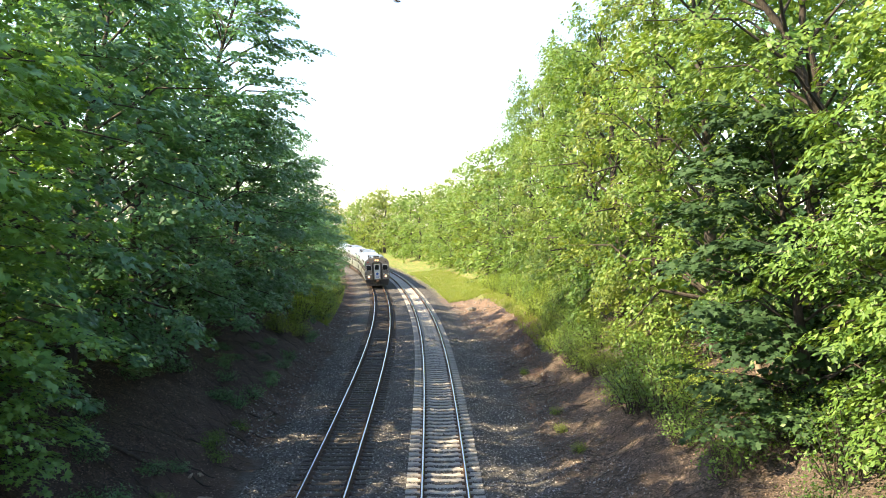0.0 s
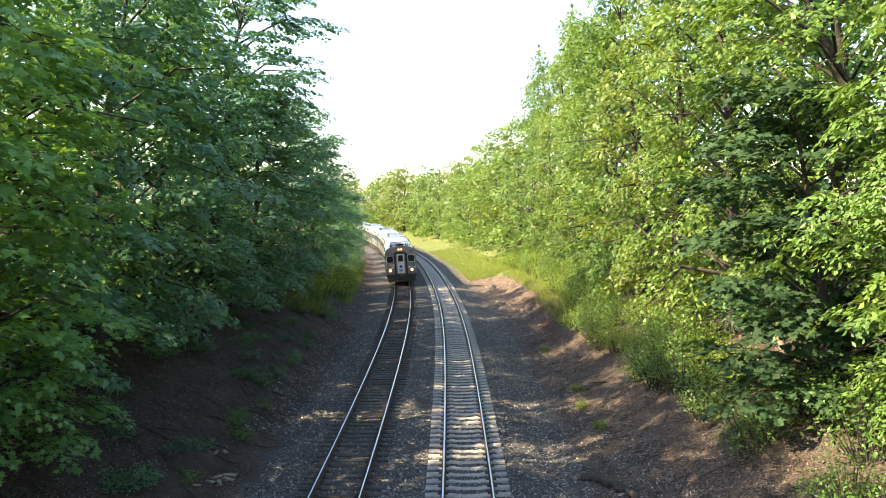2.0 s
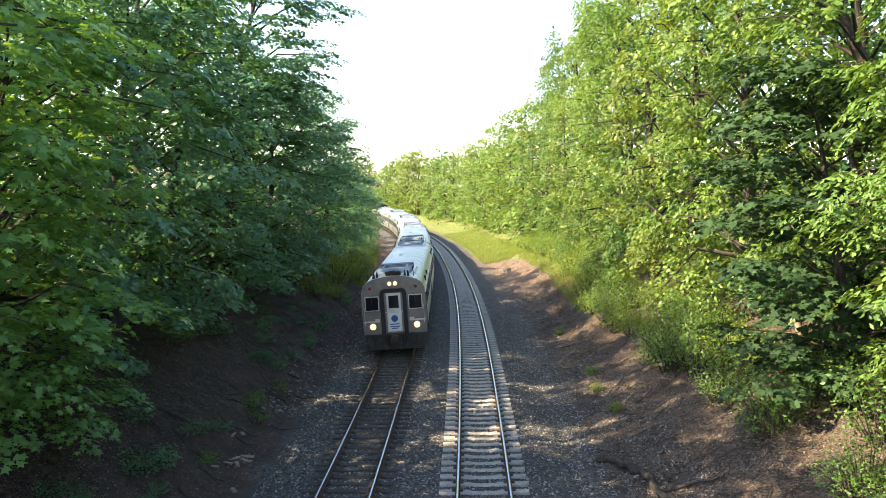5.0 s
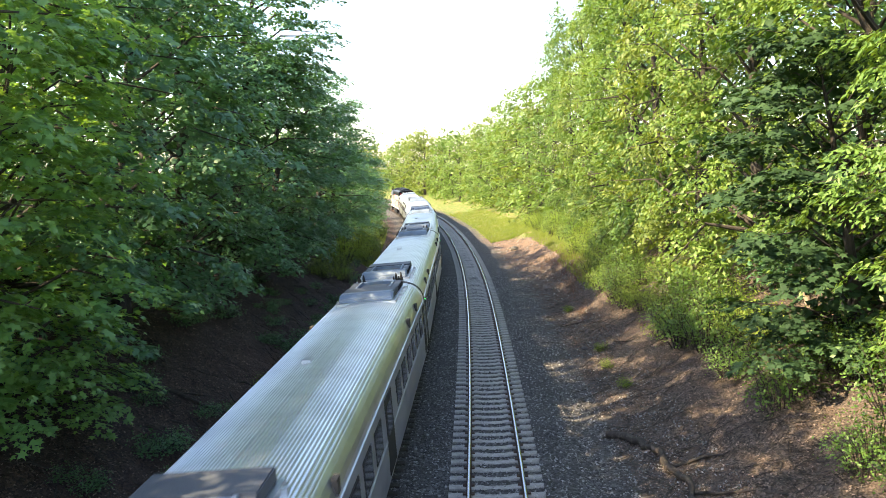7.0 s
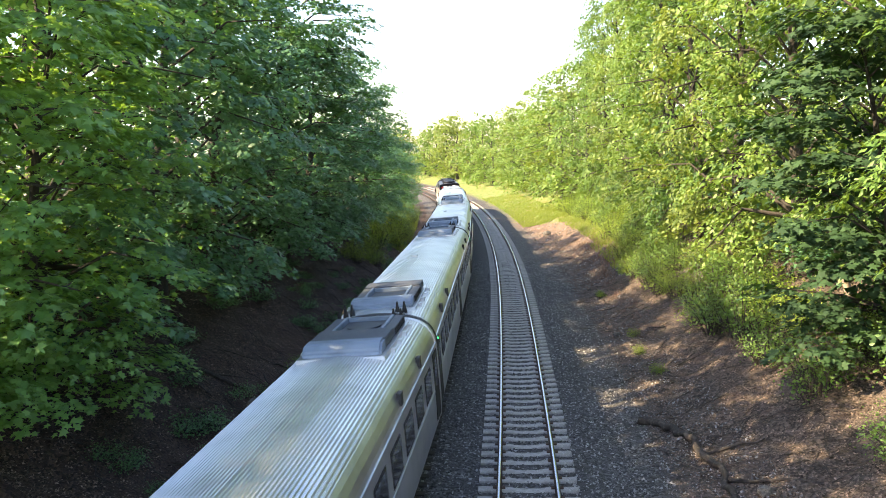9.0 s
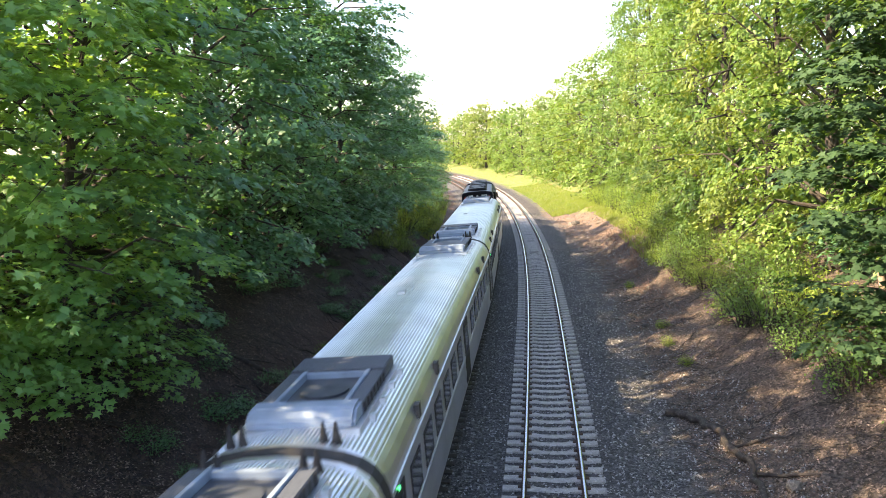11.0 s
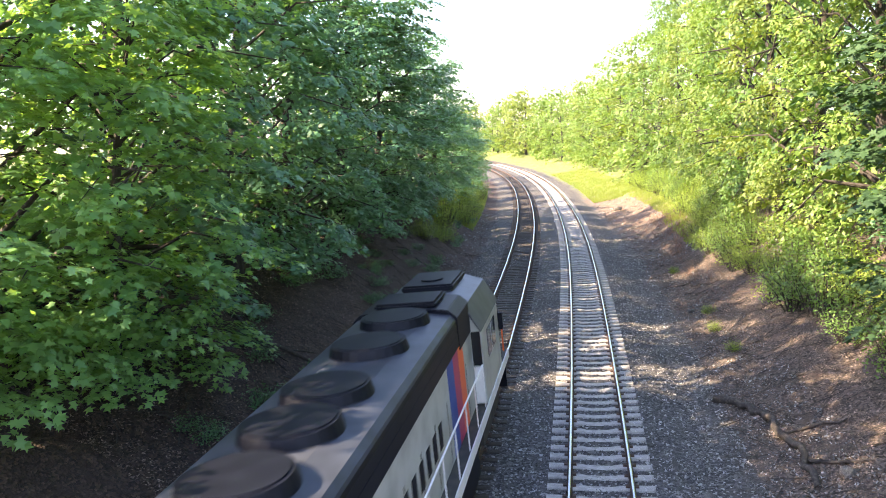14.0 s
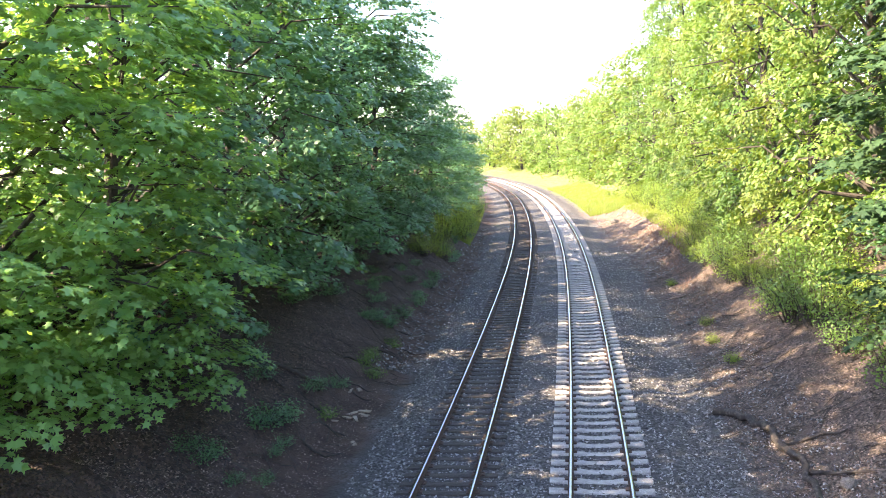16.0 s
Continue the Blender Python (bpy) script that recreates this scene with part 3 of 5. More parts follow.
def build_trees():
    rnd = random.Random(5)
    maples = [tree_meshes(11 + i, 14.0, 5.6, 0.03, 0.225, 36, 11, 37, m, True, lean=(1.5, 0), jitter=0.3, inner=420, droop=0.45, puff=0.16, tuft=0.03) for i, m in enumerate((LITMAPLE, LITMAPLE, MAPLE))]
    mid = [tree_meshes(21 + i, 13.5, 5.2, 0.03, 0.2, 36, 12, 48, MAPLE, lean=(1.8, 0), jitter=0.32, inner=560, droop=0.5, puff=0.2, tuft=0.06) for i in range(2)]
    tall = [tree_meshes(31 + i, 17.0, 5.2, 0.03, 0.34, 46, 6, 24, MAPLE, inner=600) for i in range(2)]
    airy = tree_meshes(41, 19.0, 5.6, 0.45, 0.23, 34, 9, 64, MAPLE, lean=(2.4, 0), puff=0.25, inner=200, fan=0.18)
    bright = [tree_meshes(51 + i, 15.5, 4.9, 0.03, 0.2, 44, 9, 50, m, lean=(1.4, 0), puff=0.2, jitter=0.4, width=0.6, tuft=0.35, fan=0.15, droop=0.5, inner=600) for i, m in enumerate((BRIGHT, MIDGREEN, OLIVE))]
    shade = tree_meshes(58, 9.0, 4.0, 0.03, 0.19, 40, 8, 40, SHADEDMAPLE, True, lean=(1.2, 0), inner=700, fan=0.19)
    farb = [tree_meshes(71 + i, 13.0, 5.6, 0.0, 0.31, 34, 6, 24, m, puff=0.22, jitter=0.4, tuft=0.5, fan=0.16, inner=300) for i, m in enumerate((BRIGHT, OLIVE, MAPLE))]
    distant = [tree_meshes(75 + i, 13.0, 5.6, 0.0, 0.5, 30, 6, 10, m, puff=0.22, jitter=0.4, tuft=0.5, fan=0.16, inner=240) for i, m in enumerate((BRIGHT, OLIVE))]
    leaner = tree_meshes(61, 15.0, 4.4, 0.52, 0.2, 22, 8, 50, BRIGHT, lean=(7.5, 0), puff=0.16, inner=0, width=0.55, droop=0.7, girth=0.023)
    compound = tree_meshes(65, 12.0, 4.6, 0.06, 0.2, 46, 9, 56, MIDGREEN, lean=(1.6, 0), puff=0.14, jitter=0.32, width=0.48, fan=0.19, droop=0.9, inner=500)
    g = "trees along the left bank"
    lab = "leafy dark green maple on the earth bank"
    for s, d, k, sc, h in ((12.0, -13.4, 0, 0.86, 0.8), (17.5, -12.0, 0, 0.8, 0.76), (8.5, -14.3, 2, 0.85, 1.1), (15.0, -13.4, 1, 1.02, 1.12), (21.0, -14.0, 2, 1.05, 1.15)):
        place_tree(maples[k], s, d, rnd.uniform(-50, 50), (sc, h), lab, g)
    for s, d, k, sc, h in ((27.5, -13.2, 0, 1.1, 1.14), (34.5, -13.2, 1, 1.1, 1.04), (42, -13.1, 0, 1.05, 0.92), (49, -13.0, 1, 1.0, 0.95), (56, -12.9, 0, 0.98, 0.94), (64, -12.5, 1, 0.97, 0.9), (72, -12.2, 0, 0.9, 0.74), (80, -11.7, 1, 0.82, 0.58)):
        place_tree(mid[k], s, d, rnd.uniform(-60, 60), (sc, h), lab, g)
    for s, d, k, sc in ((14, -26, 0, 0.62), (22, -25, 1, 0.68), (33, -20.5, 0, 0.9), (40, -20.5, 1, 0.95), (47, -20, 0, 1.0), (57, -20, 1, 0.82), (68, -21, 0, 0.64)):
        place_tree(tall[k], s, d, rnd.uniform(0, 360), (sc, sc), "tall broad dark green tree behind the bank's edge", g)
    place_tree(airy, 44, -13.6, 5, (1.0, 1.0), "tall open-crowned tree with bare lower limbs", g)
    for s, d, k, sc in ((88, -11.2, 2, 0.62), (96, -10.8, 0, 0.56), (105, -10.8, 2, 0.56), (114, -11.0, 0, 0.6), (123, -12.0, 0, 0.7), (133, -14, 2, 0.8), (92, -24, 0, 0.85), (108, -25, 2, 0.9)):
        place_tree(farb[k], s, d, rnd.uniform(0, 360), (sc, sc), "leafy green tree beside the far bend", g)
    g = "trees along the right bank"
    lab = "sunlit yellow-green tree on the cutting's edge"
    for s, d, k, sc, h in ((9, 12.8, 1, 1.0, 1.0), (14.5, 12.4, 0, 1.0, 1.05), (19, 15.0, 1, 0.9, 1.1), (27.5, 13.0, 0, 1.0, 1.15), (32.5, 11.4, 0, 1.02, 1.24), (39.5, 11.2, 2, 1.02, 1.22), (46.5, 11.0, 1, 1.02, 1.22), (53.5, 11.2, 0, 1.02, 1.22), (61, 12.4, 0, 1.02, 1.3), (69, 12.8, 2, 1.05, 1.32), (77, 12.8, 0, 1.05, 1.36), (86, 12.6, 1, 1.05, 1.36)):
        place_tree(bright[k], s, d, 180 + rnd.uniform(-60, 60), (sc, h), lab, g)
    place_tree(leaner, 22.0, 13.8, 178, (1.0, 1.0), "sunlit tree with a thick leaning trunk on the slope", g)
    place_tree(compound, 17.6, 11.6, 185, (0.85, 0.85), "sunlit tree with long drooping leaves on the slope", g)
    place_tree(shade, 22.6, 10.4, 190, (1.1, 1.08), "low spreading maple on the slope, leaves coloured dark for shade", g)
    for s, d, k, sc in ((12, 19, 0, 1.0), (21, 18.5, 1, 1.05), (30, 18, 0, 1.05), (40, 18, 1, 1.05), (51, 18, 0, 1.05), (63, 18, 1, 1.0), (76, 18.5, 0, 1.0)):
        place_tree(tall[k], s, d, rnd.uniform(0, 360), (sc, sc * 1.05), "tall green tree behind the lit edge trees", g)
    for s in range(95, 330, 9):
        for d in (11.5, 19.0):
            if d > 15 and (s > 200 or s % 2):
                continue
            sc = rnd.uniform(0.9, 1.15) * (1.25 if s < 140 else 1.1)
            place_tree((farb if s < 175 else distant)[rnd.randrange(2)], s + rnd.uniform(-3, 3), d + rnd.uniform(-1, 1.5), rnd.uniform(0, 360), (sc, sc * rnd.uniform(0.9, 1.15)), "yellow-green tree along the far bend", "trees round the bend")
    # far wood closing the view where the line bends away
    for s, d in ((330, -6), (338, 2), (345, 8), (326, -14), (320, -22), (335, -30), (310, -32)):
        place_tree(distant[rnd.randrange(2)], s, d, rnd.uniform(0, 360), (1.3, 1.2), "hazy green tree at the end of the view", "trees round the bend")


def build_shrubs():
    rnd = random.Random(8)
    kinds = [shrub_mesh(81 + i, 1.7, 1.3, 0.1, 52, 34, m) for i, m in enumerate((SHRUB, MIDGREEN, SHRUB))]
    wild = shrub_mesh(88, 2.6, 2.0, 0.24, 60, 26, MAPLE)
    low = [shrub_mesh(91 + i, 0.62, 1.25, 0.12, 38, 18, m) for i, m in enumerate((MIDGREEN, MAPLE))]
    g = "bushes on the right slope"
    s = 15.0
    while s < 96:
        near = 8.2 if s < 22 else 8.8 if s < 26 else 7.6 if s < 40 else 7.3 if s < 52 else 8.0 if s < 62 else 8.8
        for d in (near + rnd.uniform(0, 0.8), near + 1.7 + rnd.uniform(-0.4, 0.6)):
            if rnd.random() < 0.9:
                place_shrub(kinds[1 if s < 24 else rnd.randrange(3)], s + rnd.uniform(-0.8, 0.8), d, rnd.uniform(0, 360), rnd.uniform(0.75, 1.25), "bright green leafy bush on the slope", g)
        s += 2.3
    for s, d, k in ((32.5, 5.0, 0), (29.3, 5.1, 0), (35, 5.2, 0), (45, 5.0, 0)):
        place_shrub(kinds[k], s, d, rnd.uniform(0, 360), 0.28, "small bright green weed on the gravel", "weeds")
    g = "undergrowth on the left bank"
    for s, d, k, sc in ((28.6, -8.4, 0, 0.55), (29.4, -8.8, 0, 0.6), (30.4, -8.9, 0, 0.5), (23.6, -8.6, 0, 0.4), (21.1, -9.7, 1, 0.45), (18.0, -10.0, 1, 0.5), (20.0, -9.0, 1, 0.35), (33.0, -8.6, 0, 0.5)):
        place_shrub(low[k], s, d, rnd.uniform(0, 360), sc, "small green tuft of weeds on bare earth", g)
    for i in range(70):
        s, d = rnd.uniform(17, 74), -rnd.uniform(8.8, 12.5)
        place_shrub(low[1], s, d, rnd.uniform(0, 360), rnd.uniform(0.3, 0.75), "low green undergrowth on the earth bank", g)
    # understorey row, added to keep low sun off the ground under the trees
    for i in range(22):
        place_shrub(wild, -2 + i * 3.4 + rnd.uniform(-1, 1), -rnd.uniform(15.5, 19.5), rnd.uniform(0, 360), rnd.uniform(0.9, 1.4), "tall dark understorey bush beneath the trees", g)
    for i in range(8):
        place_shrub(wild, 10 + i * 5.0 + rnd.uniform(-1, 1), rnd.uniform(12.0, 15.0), rnd.uniform(0, 360), rnd.uniform(0.9, 1.4), "tall dark understorey bush beneath the trees", "bushes on the right slope")
    s = 52.0
    while s < 105:
        place_shrub(kinds[rnd.randrange(3)], s, -rnd.uniform(9.2, 11.0), rnd.uniform(0, 360), rnd.uniform(0.8, 1.3), "bright bush at the foot of the far trees", g)
        s += 3.0


build_trees()
build_shrubs()


# ---- loose stones, litter and fallen wood ----
def scatter_stones(name, n, box_sd, size, mat, label, seed, lift=0.0):
    """Angular stones on the ground, one joined sheet of them."""
    rng = np.random.default_rng(seed)
    s0, s1, d0, d1 = box_sd
    s = s0 + (s1 - s0) * rng.uniform(0, 1, n) ** 1.5
    d = rng.uniform(d0, d1, n)
    x, y, _ = at(s, d)
    c = np.stack([x, y, ground_z(s, d) + lift], -1)
    base = np.array([(1, 0.2, -0.6), (-0.7, 0.8, -0.6), (-0.5, -0.9, -0.6), (0.1, 0.0, 0.9), (-0.1, 0.5, 0.5)], float)
    r = size * rng.uniform(0.5, 1.3, (n, 1, 1)) * rng.uniform(0.65, 1.25, (n, 5, 1))
    Q = rng.normal(size=(n, 3, 3))
    Q, _ = np.linalg.qr(Q)
    V = c[:, None] + np.einsum("kj,nji->nki", base, Q) * r
    f = np.array([(0, 1, 4), (0, 4, 3), (1, 2, 4), (4, 2, 3), (2, 0, 3)])
    F = (np.arange(n)[:, None, None] * 5 + f).reshape(-1, 3)
    return tagged(new(name, mesh_of(name, V.reshape(-1, 3), F, [mat])), label, "gravel", kind="stuff")


def scatter_flakes(name, n, spots_sd, length, mat, label, category, seed, upright=False):
    """Dead leaves and chips lying on the banks, or blades of grass standing."""
    rng = np.random.default_rng(seed)
    parts = []
    for (s0, s1, d0, d1), share in spots_sd:
        k = int(n * share)
        s, d = s0 + (s1 - s0) * rng.uniform(0, 1, k) ** 1.4, rng.uniform(d0, d1, k)
        x, y, _ = at(s, d)
        z = ground_z(s, d)
        if upright:
            h = length * rng.uniform(0.4, 1.2, k)[:, None]
            c = np.stack([x, y, z - 0.02], -1)
            a = rng.uniform(0, 6.283, k)
            side = np.stack([np.cos(a), np.sin(a), 0 * a], -1) * 0.012 * (1 + h)
            tip = np.stack([rng.normal(size=k) * 0.3, rng.normal(size=k) * 0.3, np.ones(k)], -1) * h
            V = np.stack([c - side, c + side, c + tip * 0.6 + side * 0.6, c + tip], 1).reshape(-1, 3)
            i = np.arange(k)[:, None] * 4
            parts.append((V, np.concatenate([i + (0, 1, 2), i + (0, 2, 3)], 0)))
        else:
            parts.append(leaves(np.stack([x, y, z + 0.025], -1), np.array([0, 0, 1.0]) + rng.normal(size=(k, 3)) * 0.35, length, rng, False, 0.6))
    V, F = join(parts)
    return tagged(new(name, mesh_of(name, V, F, [mat])), label, category, kind="stuff")


def fallen_branch():
    b = empty("fallen_branch", "dead forked branch lying on the gravel slope", "branch")
    def limb(name, pts, r0, r1, lab=""):
        rng, P = np.random.default_rng(len(pts) + int(r0 * 100)), []
        for (xa, ya), (xb, yb) in zip(pts, pts[1:]):
            for f in (0.0, 0.33, 0.67):
                x, y = xa + (xb - xa) * f + rng.normal() * 0.05, ya + (yb - ya) * f + rng.normal() * 0.05
                P.append((x, y, ground_at(x, y) + r0 * 0.6 + rng.uniform(0, 0.06)))
        P.append((*pts[-1], ground_at(*pts[-1]) + 0.05))
        n = len(P)
        v, f = tube(P, [r0 + (r1 - r0) * i / (n - 1) for i in range(n)], 7)
        ob = new(name, mesh_of(name, v, f, [DEADWOOD], smooth=True))
        ob.parent = b
        if lab:
            ob["label"] = lab
    limb("main_limb", [(2.75, 25.2), (3.05, 25.0), (3.35, 24.5), (3.57, 24.15), (3.8, 23.3), (4.0, 22.4), (4.1, 21.8), (4.2, 20.9), (4.4, 19.7), (4.3, 18.6)], 0.13, 0.085, "thick grey dead limb")
    limb("side_limb", [(4.08, 21.9), (4.6, 22.0), (5.1, 21.7), (5.6, 21.3)], 0.06, 0.02)
    limb("side_limb", [(4.38, 19.8), (4.7, 19.6), (5.1, 19.2), (5.5, 18.9), (6.1, 18.2)], 0.06, 0.02)
    limb("twig", [(3.05, 25.0), (2.6, 25.1), (2.3, 24.7)], 0.018, 0.008)
    limb("twig", [(3.35, 24.5), (3.5, 24.9), (3.75, 25.0)], 0.018, 0.008)


def rock(name, s, d, size, seed, label):
    rng = np.random.default_rng(seed)
    bm = bmesh.new()
    bmesh.ops.create_icosphere(bm, subdivisions=2, radius=1.0)
    for v in bm.verts:
        v.co = v.co * (0.8 + 0.35 * rng.uniform())
        v.co.z *= 0.65
    x, y, z, _ = spot(s, d)
    ob = part(name, bm, ROCK)
    ob.matrix_basis = pose(x, y, z + size * 0.3, 0, 0, seed * 40) @ Matrix.Scale(size, 4)
    return tagged(ob, label, "rock", "rocks beside the line")


def sticks():
    """Thin dead sticks strewn over both banks."""
    rng = np.random.default_rng(77)
    parts = []
    for k in range(620):
        s = 16 + (66 if k % 4 == 1 else 40) * rng.uniform() ** 1.2
        d = rng.uniform(3.6, 8.5) if k % 2 else -rng.uniform(7.2, 12.0)
        x, y, z, _ = spot(s, d)
        a, l = rng.uniform(0, 6.283), rng.uniform(0.25, 1.3)
        q = [(x + math.cos(a) * l * t + rng.normal() * 0.03, y + math.sin(a) * l * t, z) for t in (0, 0.5, 1)]
        q = [(u, w, ground_at(u, w) + 0.03 + 0.05 * rng.uniform()) for u, w, _ in q]
        parts.append(tube(q, [0.016, 0.012, 0.006], 4))
    V, F = join(parts)
    tagged(new("dead_sticks", mesh_of("dead_sticks", V, F, [DEADWOOD])), "thin dead sticks strewn over the banks", "twigs", kind="stuff")


def bank_limb():
    """A dead limb and roots that run down the earth bank."""
    b = empty("fallen_limb", "long dark dead limb lying down the earth bank", "branch")
    runs = [("main_limb", [(24.9, -12.7), (24.7, -11.9), (24.5, -11.1), (24.8, -10.3), (25.2, -9.6), (25.9, -9.0)], 0.1, 0.05), ("side_limb", [(24.5, -11.1), (23.9, -10.6), (23.6, -9.9)], 0.05, 0.02),
            ("side_limb", [(24.8, -10.3), (25.6, -10.0), (26.3, -9.6)], 0.04, 0.015)]
    for name, pts, r0, r1 in runs:
        P = [(*spot(s, d)[:2], spot(s, d)[2] + 0.06) for s, d in pts]
        v, f = tube(P, list(np.linspace(r0, r1, len(P))), 7)
        ob = new(name, mesh_of(name, v, f, [DEADWOOD], smooth=True))
        ob.parent = b
    rng = np.random.default_rng(29)
    for k in range(16):
        s, d = rng.uniform(17, 46), -rng.uniform(8.2, 11.5)
        r = empty("tree_root", "bare root winding out of the earth bank", "root", "roots on the bank")
        P = []
        for j in range(6):
            x, y, z, _ = spot(s, d)
            P.append((x, y, z + (0.03 if 0 < j < 5 else -0.05)))
            s, d = s + rng.normal() * 0.28, d + rng.uniform(0.1, 0.45)
        v, f = tube(P, list(np.linspace(0.045, 0.015, 6)), 6)
        ob = new("root", mesh_of("root", v, f, [BARK], smooth=True))
        ob.parent = r


def wood_chips():
    """Split pale slabs of wood at the foot of the bank."""
    rng = np.random.default_rng(31)
    for k in range(11):
        s, d = rng.uniform(21.6, 27.0), rng.uniform(-8.7, -7.4)
        x, y, z, _ = spot(s, d)
        l, w = rng.uniform(0.2, 0.55), rng.uniform(0.05, 0.1)
        ob = part("wood_slab", prism([(-w, -0.02), (w, -0.015), (w * 0.8, 0.02), (-w * 0.7, 0.025)], -l / 2, l / 2), CHIPWOOD, bevel=0.006)
        ob.matrix_basis = pose(x, y, z + 0.03, rng.uniform(-6, 6), rng.uniform(-8, 8), rng.uniform(0, 180))
        tagged(ob, "pale split slab of wood on dark earth", "wood slab", "slabs at the bank's foot")


def dry_brush():
    """Heaps of dead brown brush along the lip of the slope: arching leafless twigs."""
    rng = np.random.default_rng(37)
    for s0, d0, n, h in ((48.5, 5.6, 60, 0.7), (52.0, 6.3, 70, 0.9), (56.0, 6.6, 70, 0.9), (60.5, 6.6, 60, 0.8), (43.0, 6.0, 50, 0.6), (36.5, 5.9, 45, 0.5), (64.0, 6.9, 50, 0.8)):
        rods = []
        x, y, z, _ = spot(s0, d0)
        for k in range(n):
            a, b = rng.normal(size=2) * (0.7, 1.3)
            px, py = x + a, y + b
            pz = ground_at(px, py)
            q = rng.normal(size=2) * 0.5
            hh = h * rng.uniform(0.3, 1.1)
            rods.append(tube([(px, py, pz - 0.03), (px + q[0] * 0.4, py + q[1] * 0.4, pz + hh * 0.7), (px + q[0], py + q[1], pz + hh * rng.uniform(0.5, 1.0))], [0.014, 0.009, 0.004], 3))
        V, F = join(rods)
        V -= np.array([x, y, z])
        ob = new("brush_heap", mesh_of("brush_heap", V, F, [DRYTWIG]))
        ob.matrix_basis = pose(x, y, z)
        tagged(ob, "heap of dry red-brown leafless brush", "brush heap", "brush on the slope's lip", "stuff")


def snag():
    """A pale broken trunk leaning in the hollow of the slope."""
    x, y, z, _ = spot(26.6, 11.0)
    b = empty("dead_trunk", "pale broken trunk leaning in the dark hollow of the slope", "dead tree")
    for name, pts, rad in (("stem", [(0, 0, -0.2), (-0.25, 0.1, 0.9), (-0.55, 0.1, 1.9), (-0.7, 0.2, 2.7)], [0.13, 0.12, 0.1, 0.05]), ("broken_limb", [(-0.4, 0.1, 1.4), (0.1, -0.1, 1.9), (0.3, -0.1, 2.1)], [0.06, 0.05, 0.02])):
        v, f = tube(pts, rad, 8)
        ob = new(name, mesh_of(name, v, f, [CHIPWOOD], smooth=True))
        ob.parent = b
    b.matrix_basis = pose(x, y, z)


DRYTWIG = material("dry_twig", (0.13, 0.075, 0.055), 0.9, spots=[((0.22, 0.14, 0.105), 3, 0.45, 0.7)])
CHIPWOOD = material("split_wood", (0.3, 0.25, 0.2), 0.85, spots=[((0.18, 0.14, 0.11), 8, 0.4, 0.7)], bump=0.3, bump_scale=40, stretch=(2, 0.3, 1))
LITTER = speckled("dead_leaf", (0.035, 0.025, 0.02), (0.27, 0.205, 0.17))
BLADE = leaf_material("grass_blade", (0.08, 0.13, 0.02), (0.22, 0.26, 0.06), (0.3, 0.4, 0.06))
scatter_stones("ballast", 48000, (15.5, 62, -6.8, 3.9), 0.045, STONE, "crushed grey ballast stones", 3)
scatter_stones("ballast", 6500, (16, 45, 3.6, 6.2), 0.04, STONE, "loose stones on the slope's foot", 4)
scatter_stones("ballast", 3000, (30, 82, -8.8, -6.7), 0.06, STONE, "loose stones at the foot of the earth bank", 12)
scatter_stones("ballast", 4500, (48, 96, 3.4, 7.6), 0.055, STONE, "loose stones on the dry shoulder", 9)
scatter_flakes("leaf_litter", 66000, [((15, 50, 3.9, 9.0), 0.54), ((50, 95, 3.6, 8.4), 0.08), ((15, 56, -13.5, -7.4), 0.38)], 0.075, LITTER, "dead leaves and wood chips on the banks", "leaf litter", 5)
scatter_flakes("grass", 34000, [((88, 140, 3.6, 9.5), 0.5), ((60, 90, 7.2, 9.8), 0.22), ((48, 62, 6.6, 8.4), 0.08), ((66, 110, -11.5, -8.4), 0.24)], 0.4, BLADE, "sunlit yellow-green grass on the verge", "grass", 6, True)
fallen_branch()
bank_limb()
wood_chips()
dry_brush()
snag()
sticks()
rock("rock", 78.1, 5.0, 0.42, 3, "dark boulder on the dry shoulder")
rock("rock", 18.2, 2.5, 0.2, 5, "grey rock beside the concrete ties")
rock("rock", 18.4, 5.6, 0.2, 6, "grey rock on the leaf litter")
rock("rock", 36.0, 4.6, 0.16, 7, "small grey rock on the gravel")


# ---- a bird crossing the sky ----
BIRD = material("dark_feather", (0.05, 0.048, 0.06), 0.8, spots=[((0.09, 0.085, 0.09), 20, 0.4, 0.7)])


def build_bird():
    e = empty("bird", "small dark bird in flight above the line", "bird")
    bm = bmesh.new()
    bmesh.ops.create_uvsphere(bm, u_segments=10, v_segments=8, radius=0.03)
    for v in bm.verts:
        v.co.x *= 3.0
        if v.co.x < -0.05:
            v.co.z *= 0.4
            v.co.x *= 1.5
    part("body", bm, BIRD, e, smooth=True)
    for sgn in (-1, 1):
        bm = bmesh.new()
        pts = [(0.03, 0.01, 0), (0.05, 0.08, 0.03), (0.02, 0.17, 0.02), (-0.03, 0.09, 0.025), (-0.04, 0.01, 0)]
        lo = [bm.verts.new((x, y * sgn, z)) for x, y, z in pts]
        hi = [bm.verts.new((x, y * sgn, z + 0.006)) for x, y, z in pts]
        bm.faces.new(lo)
        bm.faces.new(hi[::-1])
        for k in range(5):
            bm.faces.new((lo[k], lo[(k + 1) % 5], hi[(k + 1) % 5], hi[k]))
        bmesh.ops.recalc_face_normals(bm, faces=bm.faces)
        part("wing", bm, BIRD, e, "swept wing")
    return e


bird = build_bird()

